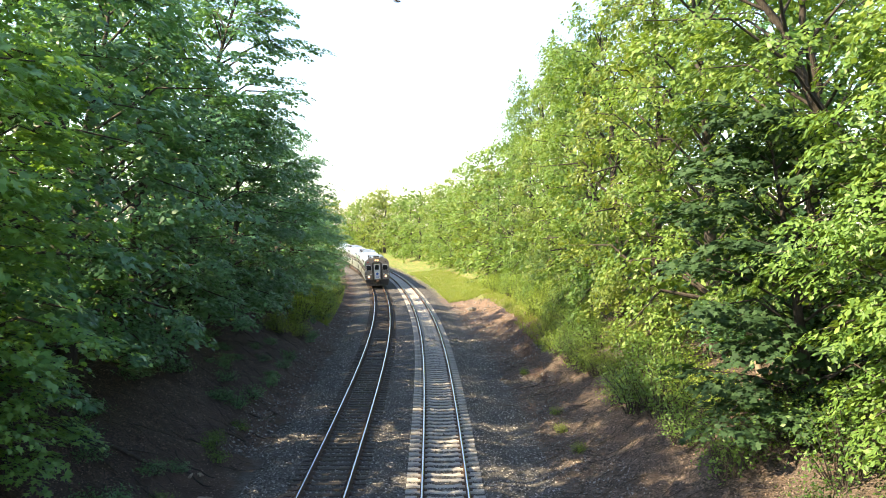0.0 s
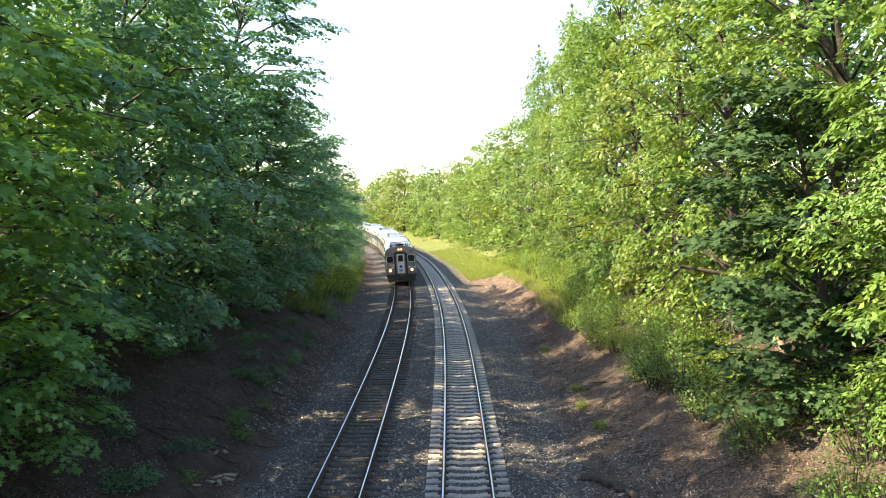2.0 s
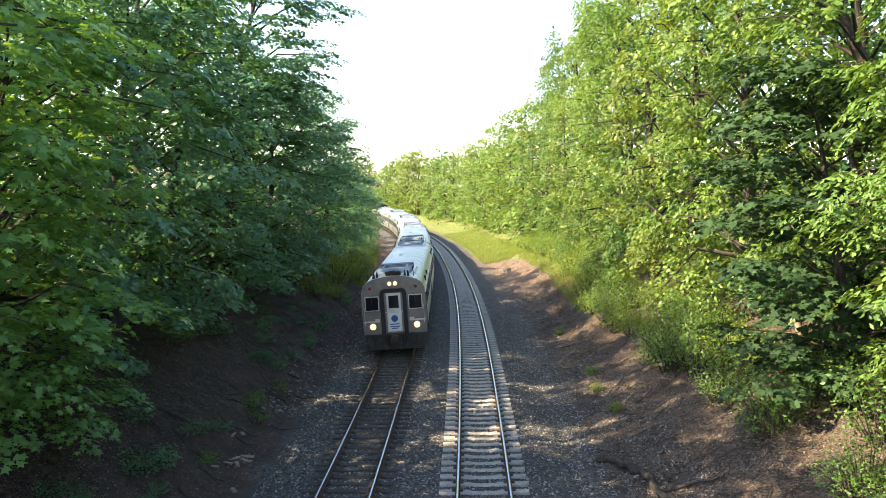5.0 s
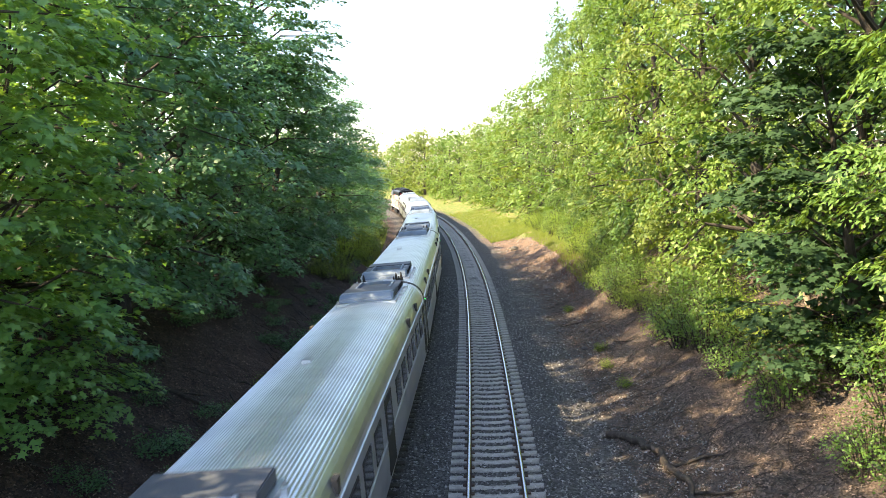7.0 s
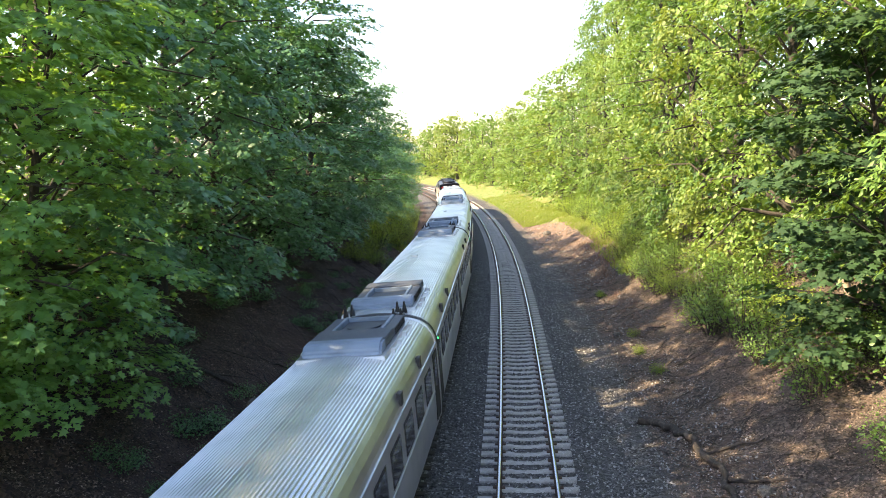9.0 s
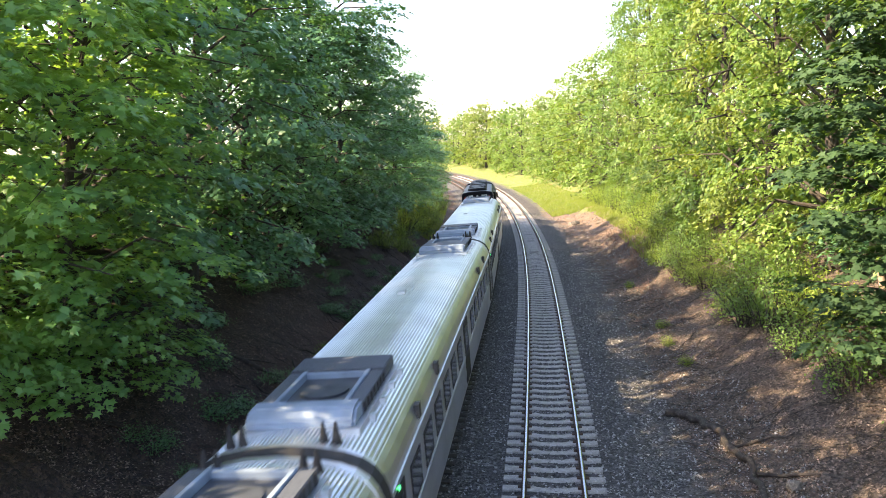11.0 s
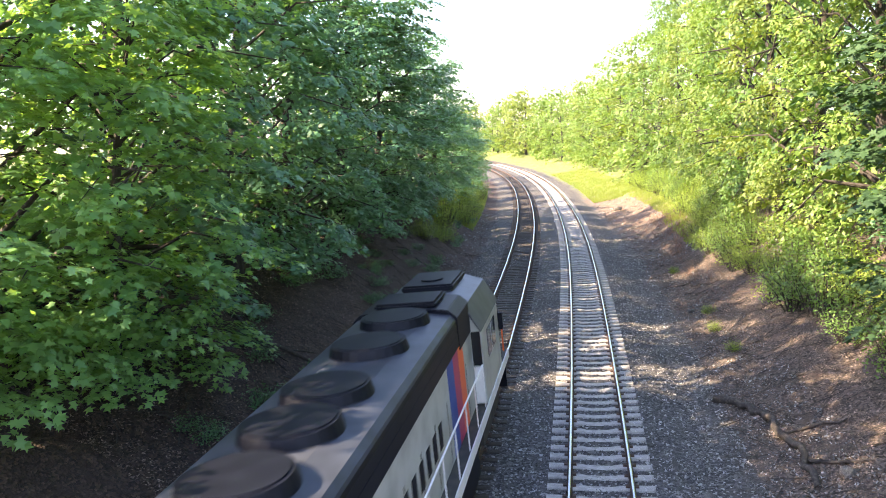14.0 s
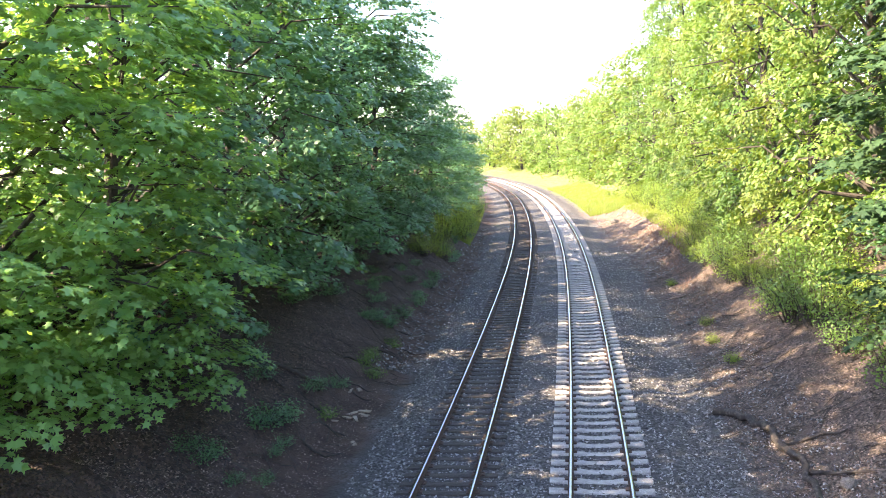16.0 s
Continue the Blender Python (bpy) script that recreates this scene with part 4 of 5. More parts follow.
# ---- the train ----
STEEL = material("brushed_steel", (0.60, 0.625, 0.65), 0.34, 0.9, spots=[((0.46, 0.48, 0.5), 0.9, 0.45, 0.75), ((0.58, 0.59, 0.6), 7, 0.55, 0.75)])
FACE = material("cab_face_steel", (0.21, 0.195, 0.185), 0.42, 0.6, spots=[((0.14, 0.13, 0.13), 2.5, 0.45, 0.75)])
DARK = material("dark_underframe", (0.03, 0.029, 0.028), 0.8, spots=[((0.07, 0.06, 0.05), 4, 0.45, 0.7)])
RUBBER = material("black_rubber", (0.01, 0.01, 0.011), 0.7, spots=[((0.024, 0.024, 0.026), 8, 0.45, 0.7)])
COWL = material("blue_grey_cowl", (0.19, 0.25, 0.33), 0.5, 0.1, spots=[((0.13, 0.17, 0.22), 2, 0.45, 0.7)])
GRILLE = material("grey_grille", (0.085, 0.1, 0.125), 0.6, 0.1, spots=[((0.038, 0.045, 0.057), 60, 0.45, 0.55)])
FANDECK = material("dark_fan_deck", (0.05, 0.058, 0.072), 0.5, 0.1, spots=[((0.025, 0.029, 0.036), 3, 0.4, 0.7)])
GLASS = material("tinted_glass", (0.012, 0.014, 0.016), 0.08)
WHITE = material("white_paint", (0.7, 0.7, 0.68), 0.5, spots=[((0.55, 0.54, 0.52), 5, 0.5, 0.8)])
BLUE = material("blue_paint", (0.02, 0.09, 0.32), 0.5)
SILVER = material("silver_paint", (0.40, 0.42, 0.39), 0.5, 0.25, spots=[((0.28, 0.29, 0.26), 1.5, 0.45, 0.75)])
BLACKP = material("black_paint", (0.003, 0.0038, 0.008), 0.5, spots=[((0.006, 0.0075, 0.014), 2.5, 0.45, 0.75)])
ROOFGREY = material("sooty_roof", (0.04, 0.047, 0.062), 0.42, 0.0, spots=[((0.02, 0.023, 0.03), 1.4, 0.4, 0.7)])
CABTOP = material("dark_cab_roof", (0.055, 0.062, 0.08), 0.5, 0.1, spots=[((0.03, 0.034, 0.044), 2, 0.4, 0.7)])
ORANGE = material("orange_paint", (0.75, 0.13, 0.03), 0.5)
MAGENTA = material("magenta_paint", (0.36, 0.03, 0.09), 0.5)
STRIPE = material("blue_stripe", (0.02, 0.06, 0.25), 0.5)
for _m in (BLACKP, ROOFGREY):
    _m.node_tree.nodes["Principled BSDF"].inputs["Specular IOR Level"].default_value = 0.18
HEADLAMP = glow("headlamp_glow", (1.0, 0.42, 0.14), 1.3)
REDLAMP = material("red_lens", (0.35, 0.02, 0.02), 0.25)
GREENLAMP = glow("green_marker_glow", (0.02, 1.0, 0.25), 0.7)
CAR_PITCH, CAR_LEN, CANT = 25.3, 24.8, 3.0


def train_at(s):
    """Place on the far track at s."""
    x, y, th = at(s, -TRACK_GAP)
    return float(x), float(y)


def car_pose(s, half=9.0):
    """A car rides on its two trucks, so it lies along the chord between them."""
    (x0, y0), (x1, y1) = train_at(s - half), train_at(s + half)
    return pose((x0 + x1) / 2 - 0.06, (y0 + y1) / 2, 0, 0, -CANT, math.degrees(math.atan2(-(x1 - x0), y1 - y0)))


def smooth_outline():
    """Half outline of the car's section, sill to ridge: (x, z)."""
    return [(1.56, 1.02), (1.6, 1.5), (1.6, 2.2), (1.59, 3.0), (1.56, 3.2), (1.49, 3.38), (1.38, 3.53), (1.2, 3.66), (0.95, 3.75), (0.5, 3.83), (0.0, 3.86)]


def roof_z(x):
    o = smooth_outline()[::-1]
    return float(np.interp(abs(x), [p[0] for p in o[:9]], [p[1] for p in o[:9]]))


def ribbed_outline():
    """The section with its fluted roof: narrow ribs from eave to eave."""
    right = [(1.56, 1.02), (1.6, 1.5), (1.6, 2.2), (1.59, 3.0), (1.575, 3.12), (1.56, 3.2), (1.52, 3.32), (1.45, 3.45)]
    ribs, x, up = [], 1.38, False
    while x > 0.01:
        ribs.append((x, roof_z(x) + (0.016 if up else 0.0)))
        ribs.append((x - 0.018, roof_z(x - 0.018) + (0.016 if up else 0.0)))
        x -= 0.034
        up = not up
    r = right + ribs
    return r + [(-x, z) for x, z in r[::-1]]


def disc(bm, centre, radius, axis, depth, seg=20, r2=None):
    q = Vector(axis).to_track_quat("Z", "Y").to_matrix().to_4x4()
    bmesh.ops.create_cone(bm, cap_ends=True, segments=seg, radius1=radius, radius2=radius if r2 is None else r2, depth=depth, matrix=Matrix.Translation(centre) @ q)
    return bm


def add_truck(parent, y):
    t = part("truck_frame", prism([(-1.25, 0.35), (1.25, 0.35), (1.25, 0.75), (0.9, 0.95), (-0.9, 0.95), (-1.25, 0.75)], y - 1.7, y + 1.7), DARK, parent, "dark cast truck frame")
    for w in (-1.3, 1.3):
        for x in (-0.76, 0.76):
            bm = disc(bmesh.new(), (x, y + w, 0.46), 0.46, (1, 0, 0), 0.12, 24)
            disc(bm, (x * 1.06, y + w, 0.46), 0.2, (1, 0, 0), 0.2, 12)
            part("wheel", bm, IRON, t)


def add_unit(car, y0, y1, mesh_first):
    """Roof air conditioner: cowl at one end, grille, fan frame and side louvres."""
    u = part("roof_unit", box(-1.02, 1.02, y0 - 0.1, y1 + 0.1, 3.72, 3.845), STEEL, car, "air-conditioning unit on the roof")
    bm = prism([(0.0, 0.0), (0.66, 0.0), (0.66, 0.31), (0.26, 0.31), (0.04, 0.16)], -0.92, 0.92)
    for v in bm.verts:
        v.co = Vector((v.co.y, y0 + v.co.x, 3.8 + v.co.z))
    bmesh.ops.recalc_face_normals(bm, faces=bm.faces)
    part("cowl", bm, COWL, u, "smooth blue-grey cowl", bevel=0.05)
    if mesh_first:
        m0, m1, f0, f1 = y0 + 0.64, y0 + 1.85, y0 + 1.86, y1
    else:
        m0, m1, f0, f1 = y1 - 0.95, y1, y0 + 0.64, y1 - 0.96
    part("mesh_panel", box(-0.92, 0.92, m0, m1, 3.84, 4.07), GRILLE, u, "fine grey mesh panel", bevel=0.02)
    part("fan_deck", box(-0.56, 0.56, f0, f1, 3.84, 3.94), FANDECK, u)
    for s in (-1, 1):
        part("side_frame", box(s * 0.57, s * 0.66, f0, f1, 3.84, 4.06), COWL, u, bevel=0.012)
        part("vent_panel", box(s * 0.661, s * 0.92, f0 + 0.05, f1, 3.84, 4.03), GRILLE, u, "dark louvred panel", bevel=0.012)
        for k in range(4):
            yy = y0 + 0.7 + k * (y1 - y0 - 0.9) / 3
            part("bracket", box(s * 0.93, s * 1.12, yy - 0.08, yy + 0.08, 3.68, 3.82), STEEL, u)
    part("cross_bar", box(-0.56, 0.56, f1 - 0.14, f1 - 0.02, 3.94, 4.04), COWL, u)
    part("fan", disc(bmesh.new(), (0, (f0 + f1) / 2, 3.955), 0.44, (0, 0, 1), 0.05, 28), FANDECK, u, "round dark fan opening")
    for k in range(7):
        yy = f0 + 0.1 + k * (f1 - f0 - 0.3) / 6
        part("louvre", box(0.921, 0.945, yy, yy + 0.05, 3.86, 4.02), RUBBER, u)
        part("louvre", box(-0.945, -0.921, yy, yy + 0.05, 3.86, 4.02), RUBBER, u)


def add_windows(car):
    """Window panes in frames on both sides, centre door and end doors."""
    ys = [-10.2 + 1.62 * k for k in range(6)] + [2.1 + 1.62 * k for k in range(6)]
    for side in (-1, 1):
        x = side * 1.598
        for y in ys:
            f = part("window", box(x - 0.006, x + 0.012 * side + 0.004, y - 0.54, y + 0.54, 2.12, 2.82), RUBBER, car, "dark tinted passenger window")
            part("pane", box(x + side * 0.004, x + side * 0.02, y - 0.5, y + 0.5, 2.16, 2.78), GLASS, f)
        for y in (-0.15, -11.75, 11.75):
            wide = 0.62 if abs(y) < 1 else 0.4
            # no recess is cut: its shade is put into the slab's black
            d = part("side_door", box(x - 0.01, x + side * 0.01 + 0.004, y - wide, y + wide, 1.2, 2.95), RUBBER, car, "side door, its dark recess put into the colour")
            part("pane", box(x, x + side * 0.018, y - wide + 0.2, y + wide - 0.2, 2.05, 2.78), GLASS, d)
        part("sill_band", box(x, x + side * 0.012, -12.2, 12.2, 1.96, 2.02), STEEL, car)
        part("eave_rail", box(side * 1.575, side * 1.612, -12.3, 12.3, 3.06, 3.09), STEEL, car)
        for y in (-6.5, -9.3, 6.5, 9.3):
            part("roof_step", box(side * 1.5, side * 1.6, y - 0.12, y + 0.12, 3.2, 3.46), DARK, car)


def add_cab_face(car):
    """Driving end: steel face, black-collared gangway door, windows, lamps, logo disc."""
    y = -CAR_LEN / 2
    o = smooth_outline()
    prof = [(x * 1.0, z) for x, z in o] + [(-x, z) for x, z in o[-2::-1]]
    part("end_face", prism(prof, y - 0.06, y - 0.001), FACE, car, "grey steel cab face", bevel=0.012)
    part("end_band", prism([(x * 1.008, z + 0.012) for x, z in prof], y, y + 0.14), FACE, car)
    # gangway collar: an arch of black rubber
    bm = bmesh.new()
    outer = [(-0.66, 1.05), (-0.66, 3.05), (-0.6, 3.2), (-0.46, 3.28), (0.46, 3.28), (0.6, 3.2), (0.66, 3.05), (0.66, 1.05)]
    inner = [(-0.47, 1.05), (-0.47, 3.02), (-0.44, 3.08), (-0.4, 3.11), (0.4, 3.11), (0.44, 3.08), (0.47, 3.02), (0.47, 1.05)]
    rows = [[bm.verts.new((x, yy, z)) for x, z in ring] for ring, yy in ((outer, y - 0.05), (outer, y - 0.34), (inner, y - 0.34), (inner, y - 0.05))]
    for a, b in zip(rows, rows[1:] + rows[:1]):
        for k in range(7):
            bm.faces.new((a[k], a[k + 1], b[k + 1], b[k]))
    for k in (0, 7):
        bm.faces.new([r[k] for r in rows])
    bmesh.ops.recalc_face_normals(bm, faces=bm.faces)
    part("gangway_collar", bm, RUBBER, car, "black rubber gangway collar")
    d = part("gangway_door", box(-0.36, 0.36, y - 0.1, y - 0.061, 1.12, 3.04), STEEL, car, "grey gangway door with a window", bevel=0.01)
    part("door_pane", box(-0.25, 0.25, y - 0.115, y - 0.101, 2.3, 2.92), GLASS, d)
    part("notice_panel", box(-0.3, 0.3, y - 0.112, y - 0.101, 1.2, 2.05), WHITE, d, "pale panel with a blue disc")
    bm = disc(bmesh.new(), (0, y - 0.116, 1.78), 0.17, (0, 1, 0), 0.006, 28)
    part("logo_disc", bm, BLUE, d, "blue disc")
    for z, w in ((1.5, 0.24), (1.38, 0.24), (1.29, 0.18)):
        part("lettering_bar", box(-w, w, y - 0.116, y - 0.1125, z - 0.025, z + 0.025), BLUE, d)
    part("door_rail", rod((-0.42, y - 0.2, 2.12), (0.42, y - 0.2, 2.12), 0.016), STEEL, d)
    for s in (-1, 1):
        w = part("cab_window", box(s * 0.74, s * 1.43, y - 0.078, y - 0.061, 2.2, 2.92), WHITE, car, "cab window in a pale frame", bevel=0.006)
        part("pane", box(s * 0.775, s * 1.395, y - 0.09, y - 0.079, 2.235, 2.885), GLASS, w)
        part("wiper", rod((s * 1.03, y - 0.1, 3.02), (s * 1.1, y - 0.1, 2.6), 0.012), RUBBER, w)
        part("grab_bar", rod((s * 1.48, y - 0.1, 1.5), (s * 1.48, y - 0.1, 2.4), 0.018), STEEL, car)
        part("face_rib", box(s * 0.74, s * 1.56, y - 0.075, y - 0.061, 1.62, 1.7), STEEL, car)
        part("step_plate", box(s * 0.75, s * 0.98, y - 0.09, y - 0.061, 1.66, 1.8), STEEL, car)
        h = part("headlamp", disc(bmesh.new(), (s * 1.1, y - 0.09, 1.42), 0.17, (0, 1, 0), 0.06, 20), STEEL, car, "round headlamp in a steel bezel")
        part("lens", disc(bmesh.new(), (s * 1.1, y - 0.125, 1.42), 0.14, (0, 1, 0), 0.012, 20), HEADLAMP, h, "glowing warm lens")
        m = part("marker_lamp", disc(bmesh.new(), (s * 1.14, y - 0.085, 3.32), 0.13, (0, 1, 0), 0.05, 18), FACE, car)
        part("lens", disc(bmesh.new(), (s * 1.14, y - 0.115, 3.32), 0.075, (0, 1, 0), 0.012, 18), REDLAMP if s < 0 else RUBBER, m)
    h = part("top_headlamp", box(-0.3, 0.3, y - 0.1, y - 0.061, 3.4, 3.64), FACE, car, "twin headlamp over the gangway", bevel=0.01)
    for s in (-1, 1):
        part("lens", disc(bmesh.new(), (s * 0.14, y - 0.11, 3.52), 0.095, (0, 1, 0), 0.012, 20), HEADLAMP, h, "glowing warm lens")
    # pilot, coupler, hoses
    part("pilot", prism([(-1.35, 0.22), (1.35, 0.22), (1.45, 0.6), (1.5, 1.02), (-1.5, 1.02), (-1.45, 0.6)], y + 0.02, y + 0.12), DARK, car, "black pilot plate")
    part("coupler", box(-0.16, 0.16, y - 0.75, y + 0.2, 0.72, 1.0), IRON, car, "rusty knuckle coupler", bevel=0.03)
    part("end_step", box(-0.6, 0.6, y - 0.36, y - 0.05, 0.98, 1.05), DARK, car)
    bm = bmesh.new()
    for s in (-0.5, -0.35, 0.4, 0.55, 1.15, -1.15):
        rod((s, y - 0.05, 0.95), (s * 0.9, y - 0.25, 0.55), 0.025, bm)
        rod((s * 0.9, y - 0.25, 0.55), (s * 0.6, y - 0.3, 0.42), 0.025, bm)
    part("hose", bm, RUBBER, car)
    # horn and aerials before the roof unit
    bm = box(-0.35, 0.4, y + 0.5, y + 0.95, 3.82, 4.02)
    rod((-0.3, y + 0.3, 4.0), (-0.1, y + 0.9, 4.04), 0.07, bm, 10, 0.03)
    rod((0.0, y + 0.3, 4.03), (0.1, y + 0.9, 4.06), 0.07, bm, 10, 0.03)
    rod((0.3, y + 0.3, 4.0), (0.25, y + 0.9, 4.04), 0.07, bm, 10, 0.03)
    part("horn", bm, RUBBER, car, "black horn cluster on the roof")
    for x, hgt in ((-0.95, 0.34), (-0.78, 0.3), (0.62, 0.32), (0.78, 0.3)):
        part("cable_guide", rod((x, y + 0.5, 3.74), (x, y + 0.5, 3.78 + hgt), 0.085, seg=10, r2=0.02), RUBBER, car)
    part("aerial", rod((1.05, y + 0.8, 3.7), (1.05, y + 0.8, 4.05), 0.012), RUBBER, car)
    for k in range(5):
        part("marker_stud", disc(bmesh.new(), (-0.62, y - 0.066, 3.42 + 0.055 * k), 0.013, (0, 1, 0), 0.012, 8), WHITE, car)


def add_cones(car, y):
    for x in (-0.95, -0.75, 0.55, 0.75):
        part("cable_guide", rod((x, y, 3.76), (x, y, 4.12), 0.085, seg=10, r2=0.02), RUBBER, car, "small black cone on the roof end")


def build_car(cab):
    car = empty("passenger_car", "stainless steel cab car with headlamps lit and fluted roof" if cab else "stainless steel passenger car with fluted roof and dark windows", "railway car", "cars of the train")
    car.scale = (1.025, 1.0, 1.035)
    h = CAR_LEN / 2
    part("body", prism(ribbed_outline(), -h, h), STEEL, car, "fluted stainless steel body")
    o = smooth_outline()
    prof = [(x * 1.012, z + 0.025) for x, z in o] + [(-x * 1.012, z + 0.025) for x, z in o[-2::-1]]
    part("end_band", prism(prof, h - 0.16, h + 0.005), STEEL, car, "plain end band")
    part("gangway", prism([(x * 1.0, z + 0.01) for x, z in prof], h + 0.006, h + 0.25), RUBBER, car, "dark gangway bellows")
    add_unit(car, h - 4.3, h - 0.8, True)
    add_unit(car, -h + (1.35 if cab else 0.85), -h + (4.9 if cab else 4.4), False)
    add_cones(car, h - 0.35)
    if cab:
        add_cab_face(car)
    else:
        part("end_band", prism(prof, -h - 0.005, -h + 0.16), STEEL, car)
        part("gangway", prism([(x * 1.0, z + 0.01) for x, z in prof], -h - 0.25, -h - 0.006), RUBBER, car)
        add_cones(car, -h + 0.35)
    add_windows(car)
    for s in (-1, 1):
        part("marker_light", disc(bmesh.new(), (s * 1.61, -h + 0.55, 2.95), 0.035, (1, 0, 0), 0.03, 12), GREENLAMP, car, "tiny green marker light")
    part("underframe", box(-1.35, 1.35, -h + 0.2, h - 0.2, 0.75, 1.06), DARK, car)
    for y0, y1 in ((-5.5, -2.5), (-1.5, 1.8), (2.6, 5.2)):
        part("equipment_box", box(-1.3, 1.3, y0, y1, 0.42, 0.8), DARK, car, bevel=0.03)
    part("roof_vent", box(-0.35, -0.1, -0.3, 0.1, 3.82, 3.93), STEEL, car, "small vent on the roof", bevel=0.02)
    add_truck(car, -9.0)
    add_truck(car, 9.0)
    return car


def build_loco():
    """Hood unit: narrow hood towards the cars, full-width cab at the far end."""
    e = empty("locomotive", "diesel locomotive with sooty black hood, silver sides and bold stripes", "locomotive")
    y0, yc, y1 = -8.1, 4.0, 7.4
    part("deck", box(-1.52, 1.52, -8.9, 9.0, 1.38, 1.6), DARK, e, "black walkway deck")
    part("fuel_tank", box(-1.4, 1.4, -2.6, 2.6, 0.35, 1.38), BLACKP, e, bevel=0.08)
    part("hood", prism([(1.22, 1.6), (1.22, 3.9), (-1.22, 3.9), (-1.22, 1.6)], y0 + 0.01, yc), SILVER, e, "silver hood side")
    top = [(1.225, 3.9), (1.225, 4.12), (1.19, 4.26), (1.1, 4.35), (0.6, 4.43), (-0.6, 4.43), (-1.1, 4.35), (-1.19, 4.26), (-1.225, 4.12), (-1.225, 3.9)]
    part("hood_top", prism(top, y0, yc), BLACKP, e, "sooty black hood top")
    part("roof_sheet", prism([(1.215, 4.21), (1.195, 4.27), (1.105, 4.36), (0.6, 4.442), (-0.6, 4.442), (-1.105, 4.36), (-1.195, 4.27), (-1.215, 4.21), (-1.1, 4.2), (1.1, 4.2)], y0 + 0.05, yc - 0.01), ROOFGREY, e, "blue-grey sooty roof sheet")
    part("hood_end", prism([(1.225, 1.6), *top, (-1.225, 1.6)], y0 - 0.08, y0 - 0.002), BLACKP, e, "black hood end", bevel=0.015)
    part("eave_band", box(1.221, 1.232, y0, yc, 3.62, 3.9), BLACKP, e)
    part("eave_band", box(-1.232, -1.221, y0, yc, 3.62, 3.9), BLACKP, e)
    for y in (-6.6, -4.8, -3.2, -0.6, 1.5):
        f = part("roof_fan", disc(bmesh.new(), (0, y, 4.5), 0.8, (0, 0, 1), 0.24, 28, 0.74), BLACKP, e, "large round black roof fan")
        part("fan_grille", disc(bmesh.new(), (0, y, 4.625), 0.68, (0, 0, 1), 0.03, 28), BLACKP, f)
    part("exhaust_box", box(-0.75, 0.75, 2.5, 3.8, 4.5, 4.66), BLACKP, e, "black raised roof box", bevel=0.06)
    part("raised_section", prism([(1.25, 3.5), (1.25, 4.3), (1.05, 4.48), (0.6, 4.53), (-0.6, 4.53), (-1.05, 4.48), (-1.25, 4.3), (-1.25, 3.5)], 2.3, yc - 0.003), BLACKP, e, "black full-width section behind the cab", bevel=0.02)
    for s in (-1, 1):
        part("number_board", box(s * 0.55 - 0.22, s * 0.55 + 0.22, y0 - 0.11, y0 - 0.081, 3.9, 4.16), WHITE, e, "white number board")
        part("lettering_bar", box(s * 0.46 - 0.2, s * 0.46 + 0.2, y0 - 0.1, y0 - 0.081, 3.1, 3.3), WHITE, e)
        part("marker_lamp", disc(bmesh.new(), (s * 0.95, y0 - 0.1, 3.98), 0.09, (0, 1, 0), 0.05, 16), REDLAMP, e, "red marker lamp")
        # sides: flag of stripes, lettering bars
        x = s * 1.223
        for a, m in ((0.7, STRIPE), (1.37, MAGENTA), (2.04, ORANGE)):
            part("stripe", box(x - 0.004, x + s * 0.008 + 0.002, a, a + 0.67, 1.62, 3.61), m, e, "painted stripe")
        for k in range(8):
            part("lettering_bar", box(x - 0.004, x + s * 0.008 + 0.002, -4.9 + k * 0.6, -4.6 + k * 0.6, 2.35, 2.85), BLACKP, e)
        for k in range(9):
            part("hood_door_seam", box(x, x + s * 0.005, y0 + 0.6 + k * 1.3, y0 + 0.63 + k * 1.3, 1.7, 3.0), DARK, e)
        # handrail and its posts along the walkway
        part("handrail", rod((s * 1.47, -8.6, 2.65), (s * 1.47, yc - 0.1, 2.65), 0.022), WHITE, e, "pale walkway handrail")
        for k in range(10):
            y = -8.6 + k * 1.38
            part("stanchion", rod((s * 1.47, y, 1.55), (s * 1.47, y, 2.65), 0.015), ORANGE if k == 0 else WHITE, e)
        part("deck_edge", box(s * 1.5, s * 1.53, -8.9, 9.0, 1.36, 1.62), WHITE, e, "pale deck edge")
    for z in (3.84, 4.06):
        part("headlamp", disc(bmesh.new(), (0, y0 - 0.1, z), 0.085, (0, 1, 0), 0.05, 18), STEEL, e, "unlit round headlamp")
    # cab
    cabp = [(1.5, 1.6), (1.5, 3.55), (1.15, 4.15), (0.6, 4.35), (-0.6, 4.35), (-1.15, 4.15), (-1.5, 3.55), (-1.5, 1.6)]
    c = part("cab", prism(cabp, yc, y1), SILVER, e, "silver driving cab", bevel=0.02)
    part("cab_roof", prism([(1.53, 3.52), (1.17, 4.17), (0.61, 4.37), (-0.61, 4.37), (-1.17, 4.17), (-1.53, 3.52), (-1.5, 3.52), (-1.14, 4.13), (-0.6, 4.33), (0.6, 4.33), (1.14, 4.13), (1.5, 3.52)], yc - 0.12, y1 + 0.12), CABTOP, c, "dark blue-grey cab roof sheet")
    part("cab_back_window", box(1.24, 1.47, yc - 0.015, yc - 0.002, 2.62, 3.5), GLASS, c)
    part("cab_back_door", box(1.24, 1.47, yc - 0.03, yc - 0.002, 1.65, 2.58), WHITE, c)
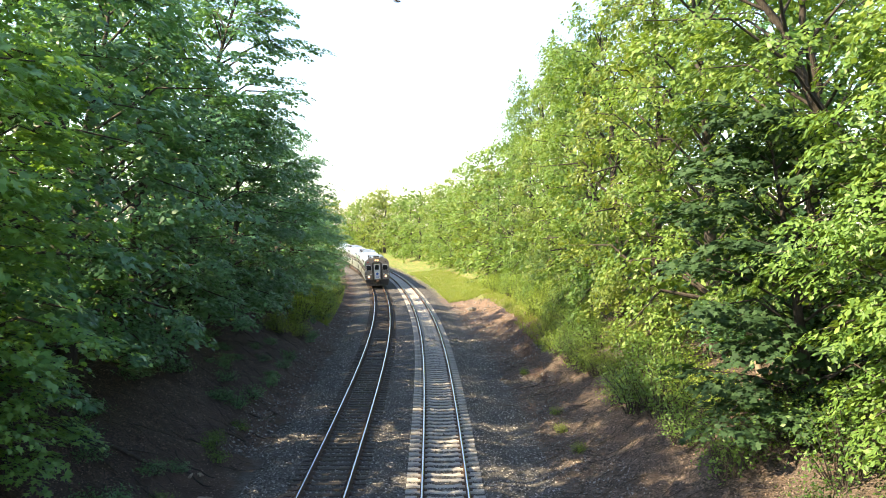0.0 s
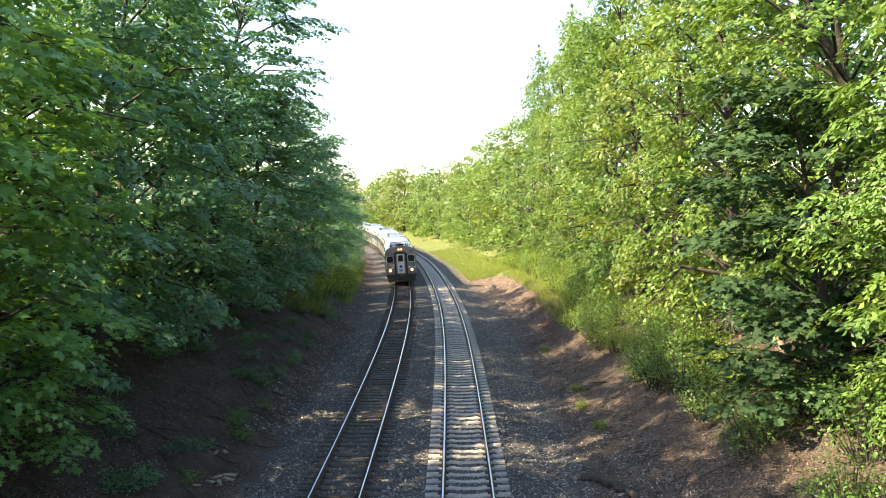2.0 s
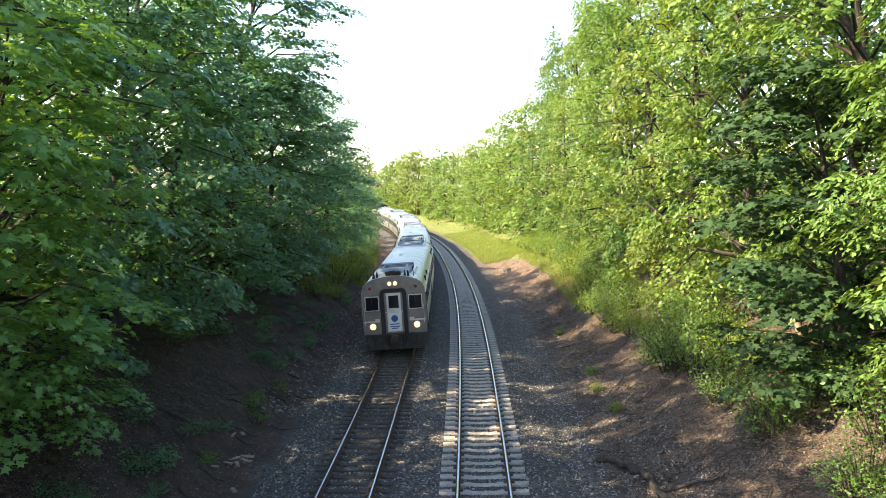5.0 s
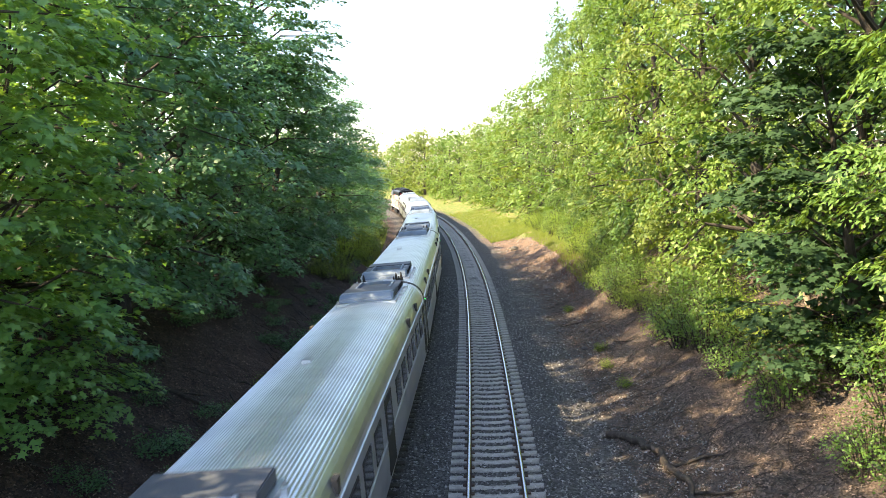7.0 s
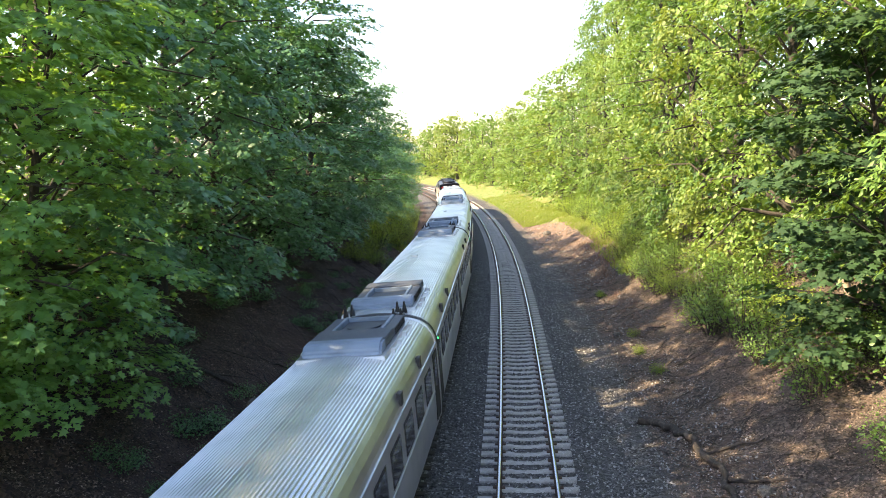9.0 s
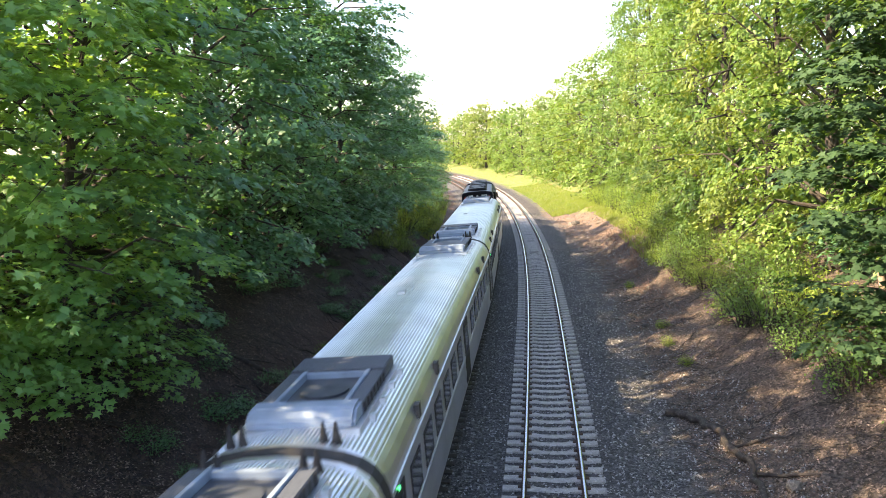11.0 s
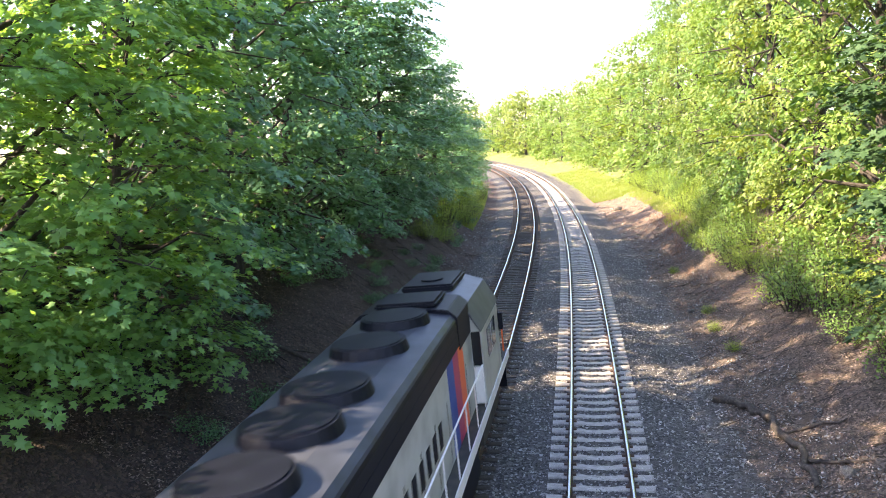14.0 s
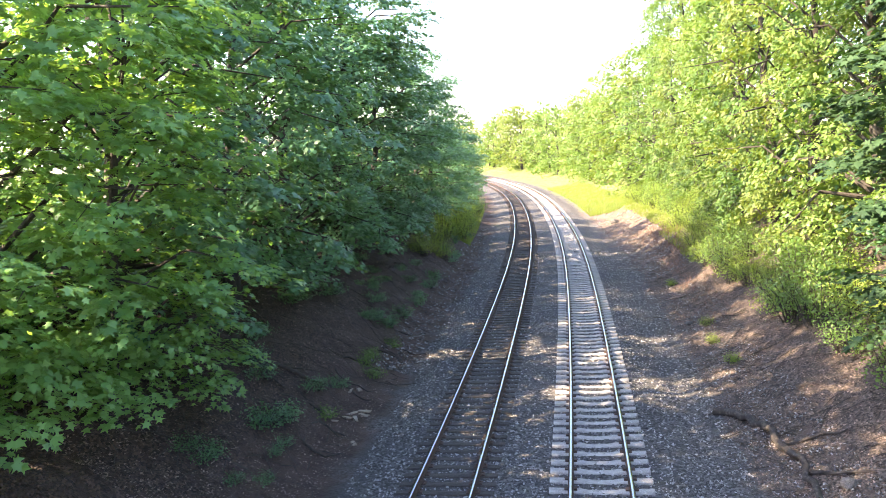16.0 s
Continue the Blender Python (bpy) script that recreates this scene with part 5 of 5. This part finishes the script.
    for s in (-1, 1):
        for y in (yc + 0.95, yc + 1.85):
            part("cab_window", box(s * 1.49, s * 1.512, y, y + 0.72, 2.55, 3.3), GLASS, c)
        part("mirror", box(s * 1.52, s * 1.66, y1 - 0.2, y1 - 0.1, 2.7, 3.2), BLACKP, c)
    part("cab_roof_unit", box(-0.7, 0.7, yc + 1.1, y1 - 0.2, 4.35, 4.55), BLACKP, c, "black box on the cab roof", bevel=0.05)
    part("cab_roof_fan", disc(bmesh.new(), (0, yc + 1.9, 4.57), 0.3, (0, 0, 1), 0.04, 20), BLACKP, c)
    part("nose", prism([(0.9, 1.6), (0.9, 2.7), (0.7, 2.95), (-0.7, 2.95), (-0.9, 2.7), (-0.9, 1.6)], y1, 8.5), SILVER, e, "short silver nose", bevel=0.03)
    for s in (-1, 1):
        part("front_rail", rod((s * 1.4, 8.8, 1.6), (s * 1.4, 8.8, 2.6), 0.025), ORANGE, e)
        part("rear_rail", rod((s * 1.4, -8.85, 1.6), (s * 1.4, -8.85, 2.6), 0.025), ORANGE, e)
    part("front_plate", box(-1.4, 1.4, 8.9, 9.0, 0.4, 1.5), BLACKP, e)
    part("rear_plate", box(-1.4, 1.4, -8.95, -8.86, 0.4, 1.5), BLACKP, e)
    add_truck(e, -6.0)
    add_truck(e, 6.0)
    return e


def car_copy(ob):
    return copy_thing(ob, Matrix.Identity(4))


cab_car = build_car(True)
coach = build_car(False)
cars = [cab_car, coach, car_copy(coach), car_copy(coach), car_copy(coach)]
loco = build_loco()

# Nose of the leading car along the line, second by second.
NOSE = [(0, 106.0), (1, 94.6), (2, 82.4), (3, 68.9), (4, 55.0), (5, 39.7), (6, 23.2), (6.5, 14.7), (7, 6.0), (7.5, -2.5), (8, -11.0), (9, -28.8), (10, -46.8), (11, -65.0), (12, -83.4), (13, -101.9), (14, -120.6), (15, -140.0), (16, -159.4)]


def motions():
    tt = np.arange(0, 16.01, 0.5)
    nose = np.interp(tt, [a for a, _ in NOSE], [b for _, b in NOSE])
    for i, car in enumerate(cars):
        walk(car, [(float(t), car_pose(float(n) + CAR_PITCH * i + CAR_PITCH / 2)) for t, n in zip(tt, nose)])
    walk(bird, [(0.0, pose(-1.92, 19.0, 13.95, 0, 12, -20)), (1.0, pose(1.2, 19.6, 16.4, 0, 10, -10)), (3.0, pose(8.0, 21.0, 20.0)), (16.0, pose(70.0, 40.0, 32.0))])
    walk(loco, [(float(t), pose(-0.13, 0, 0) @ car_pose(float(n) + CAR_PITCH * 5 + 9.1, 6.0)) for t, n in zip(tt, nose)])


motions()
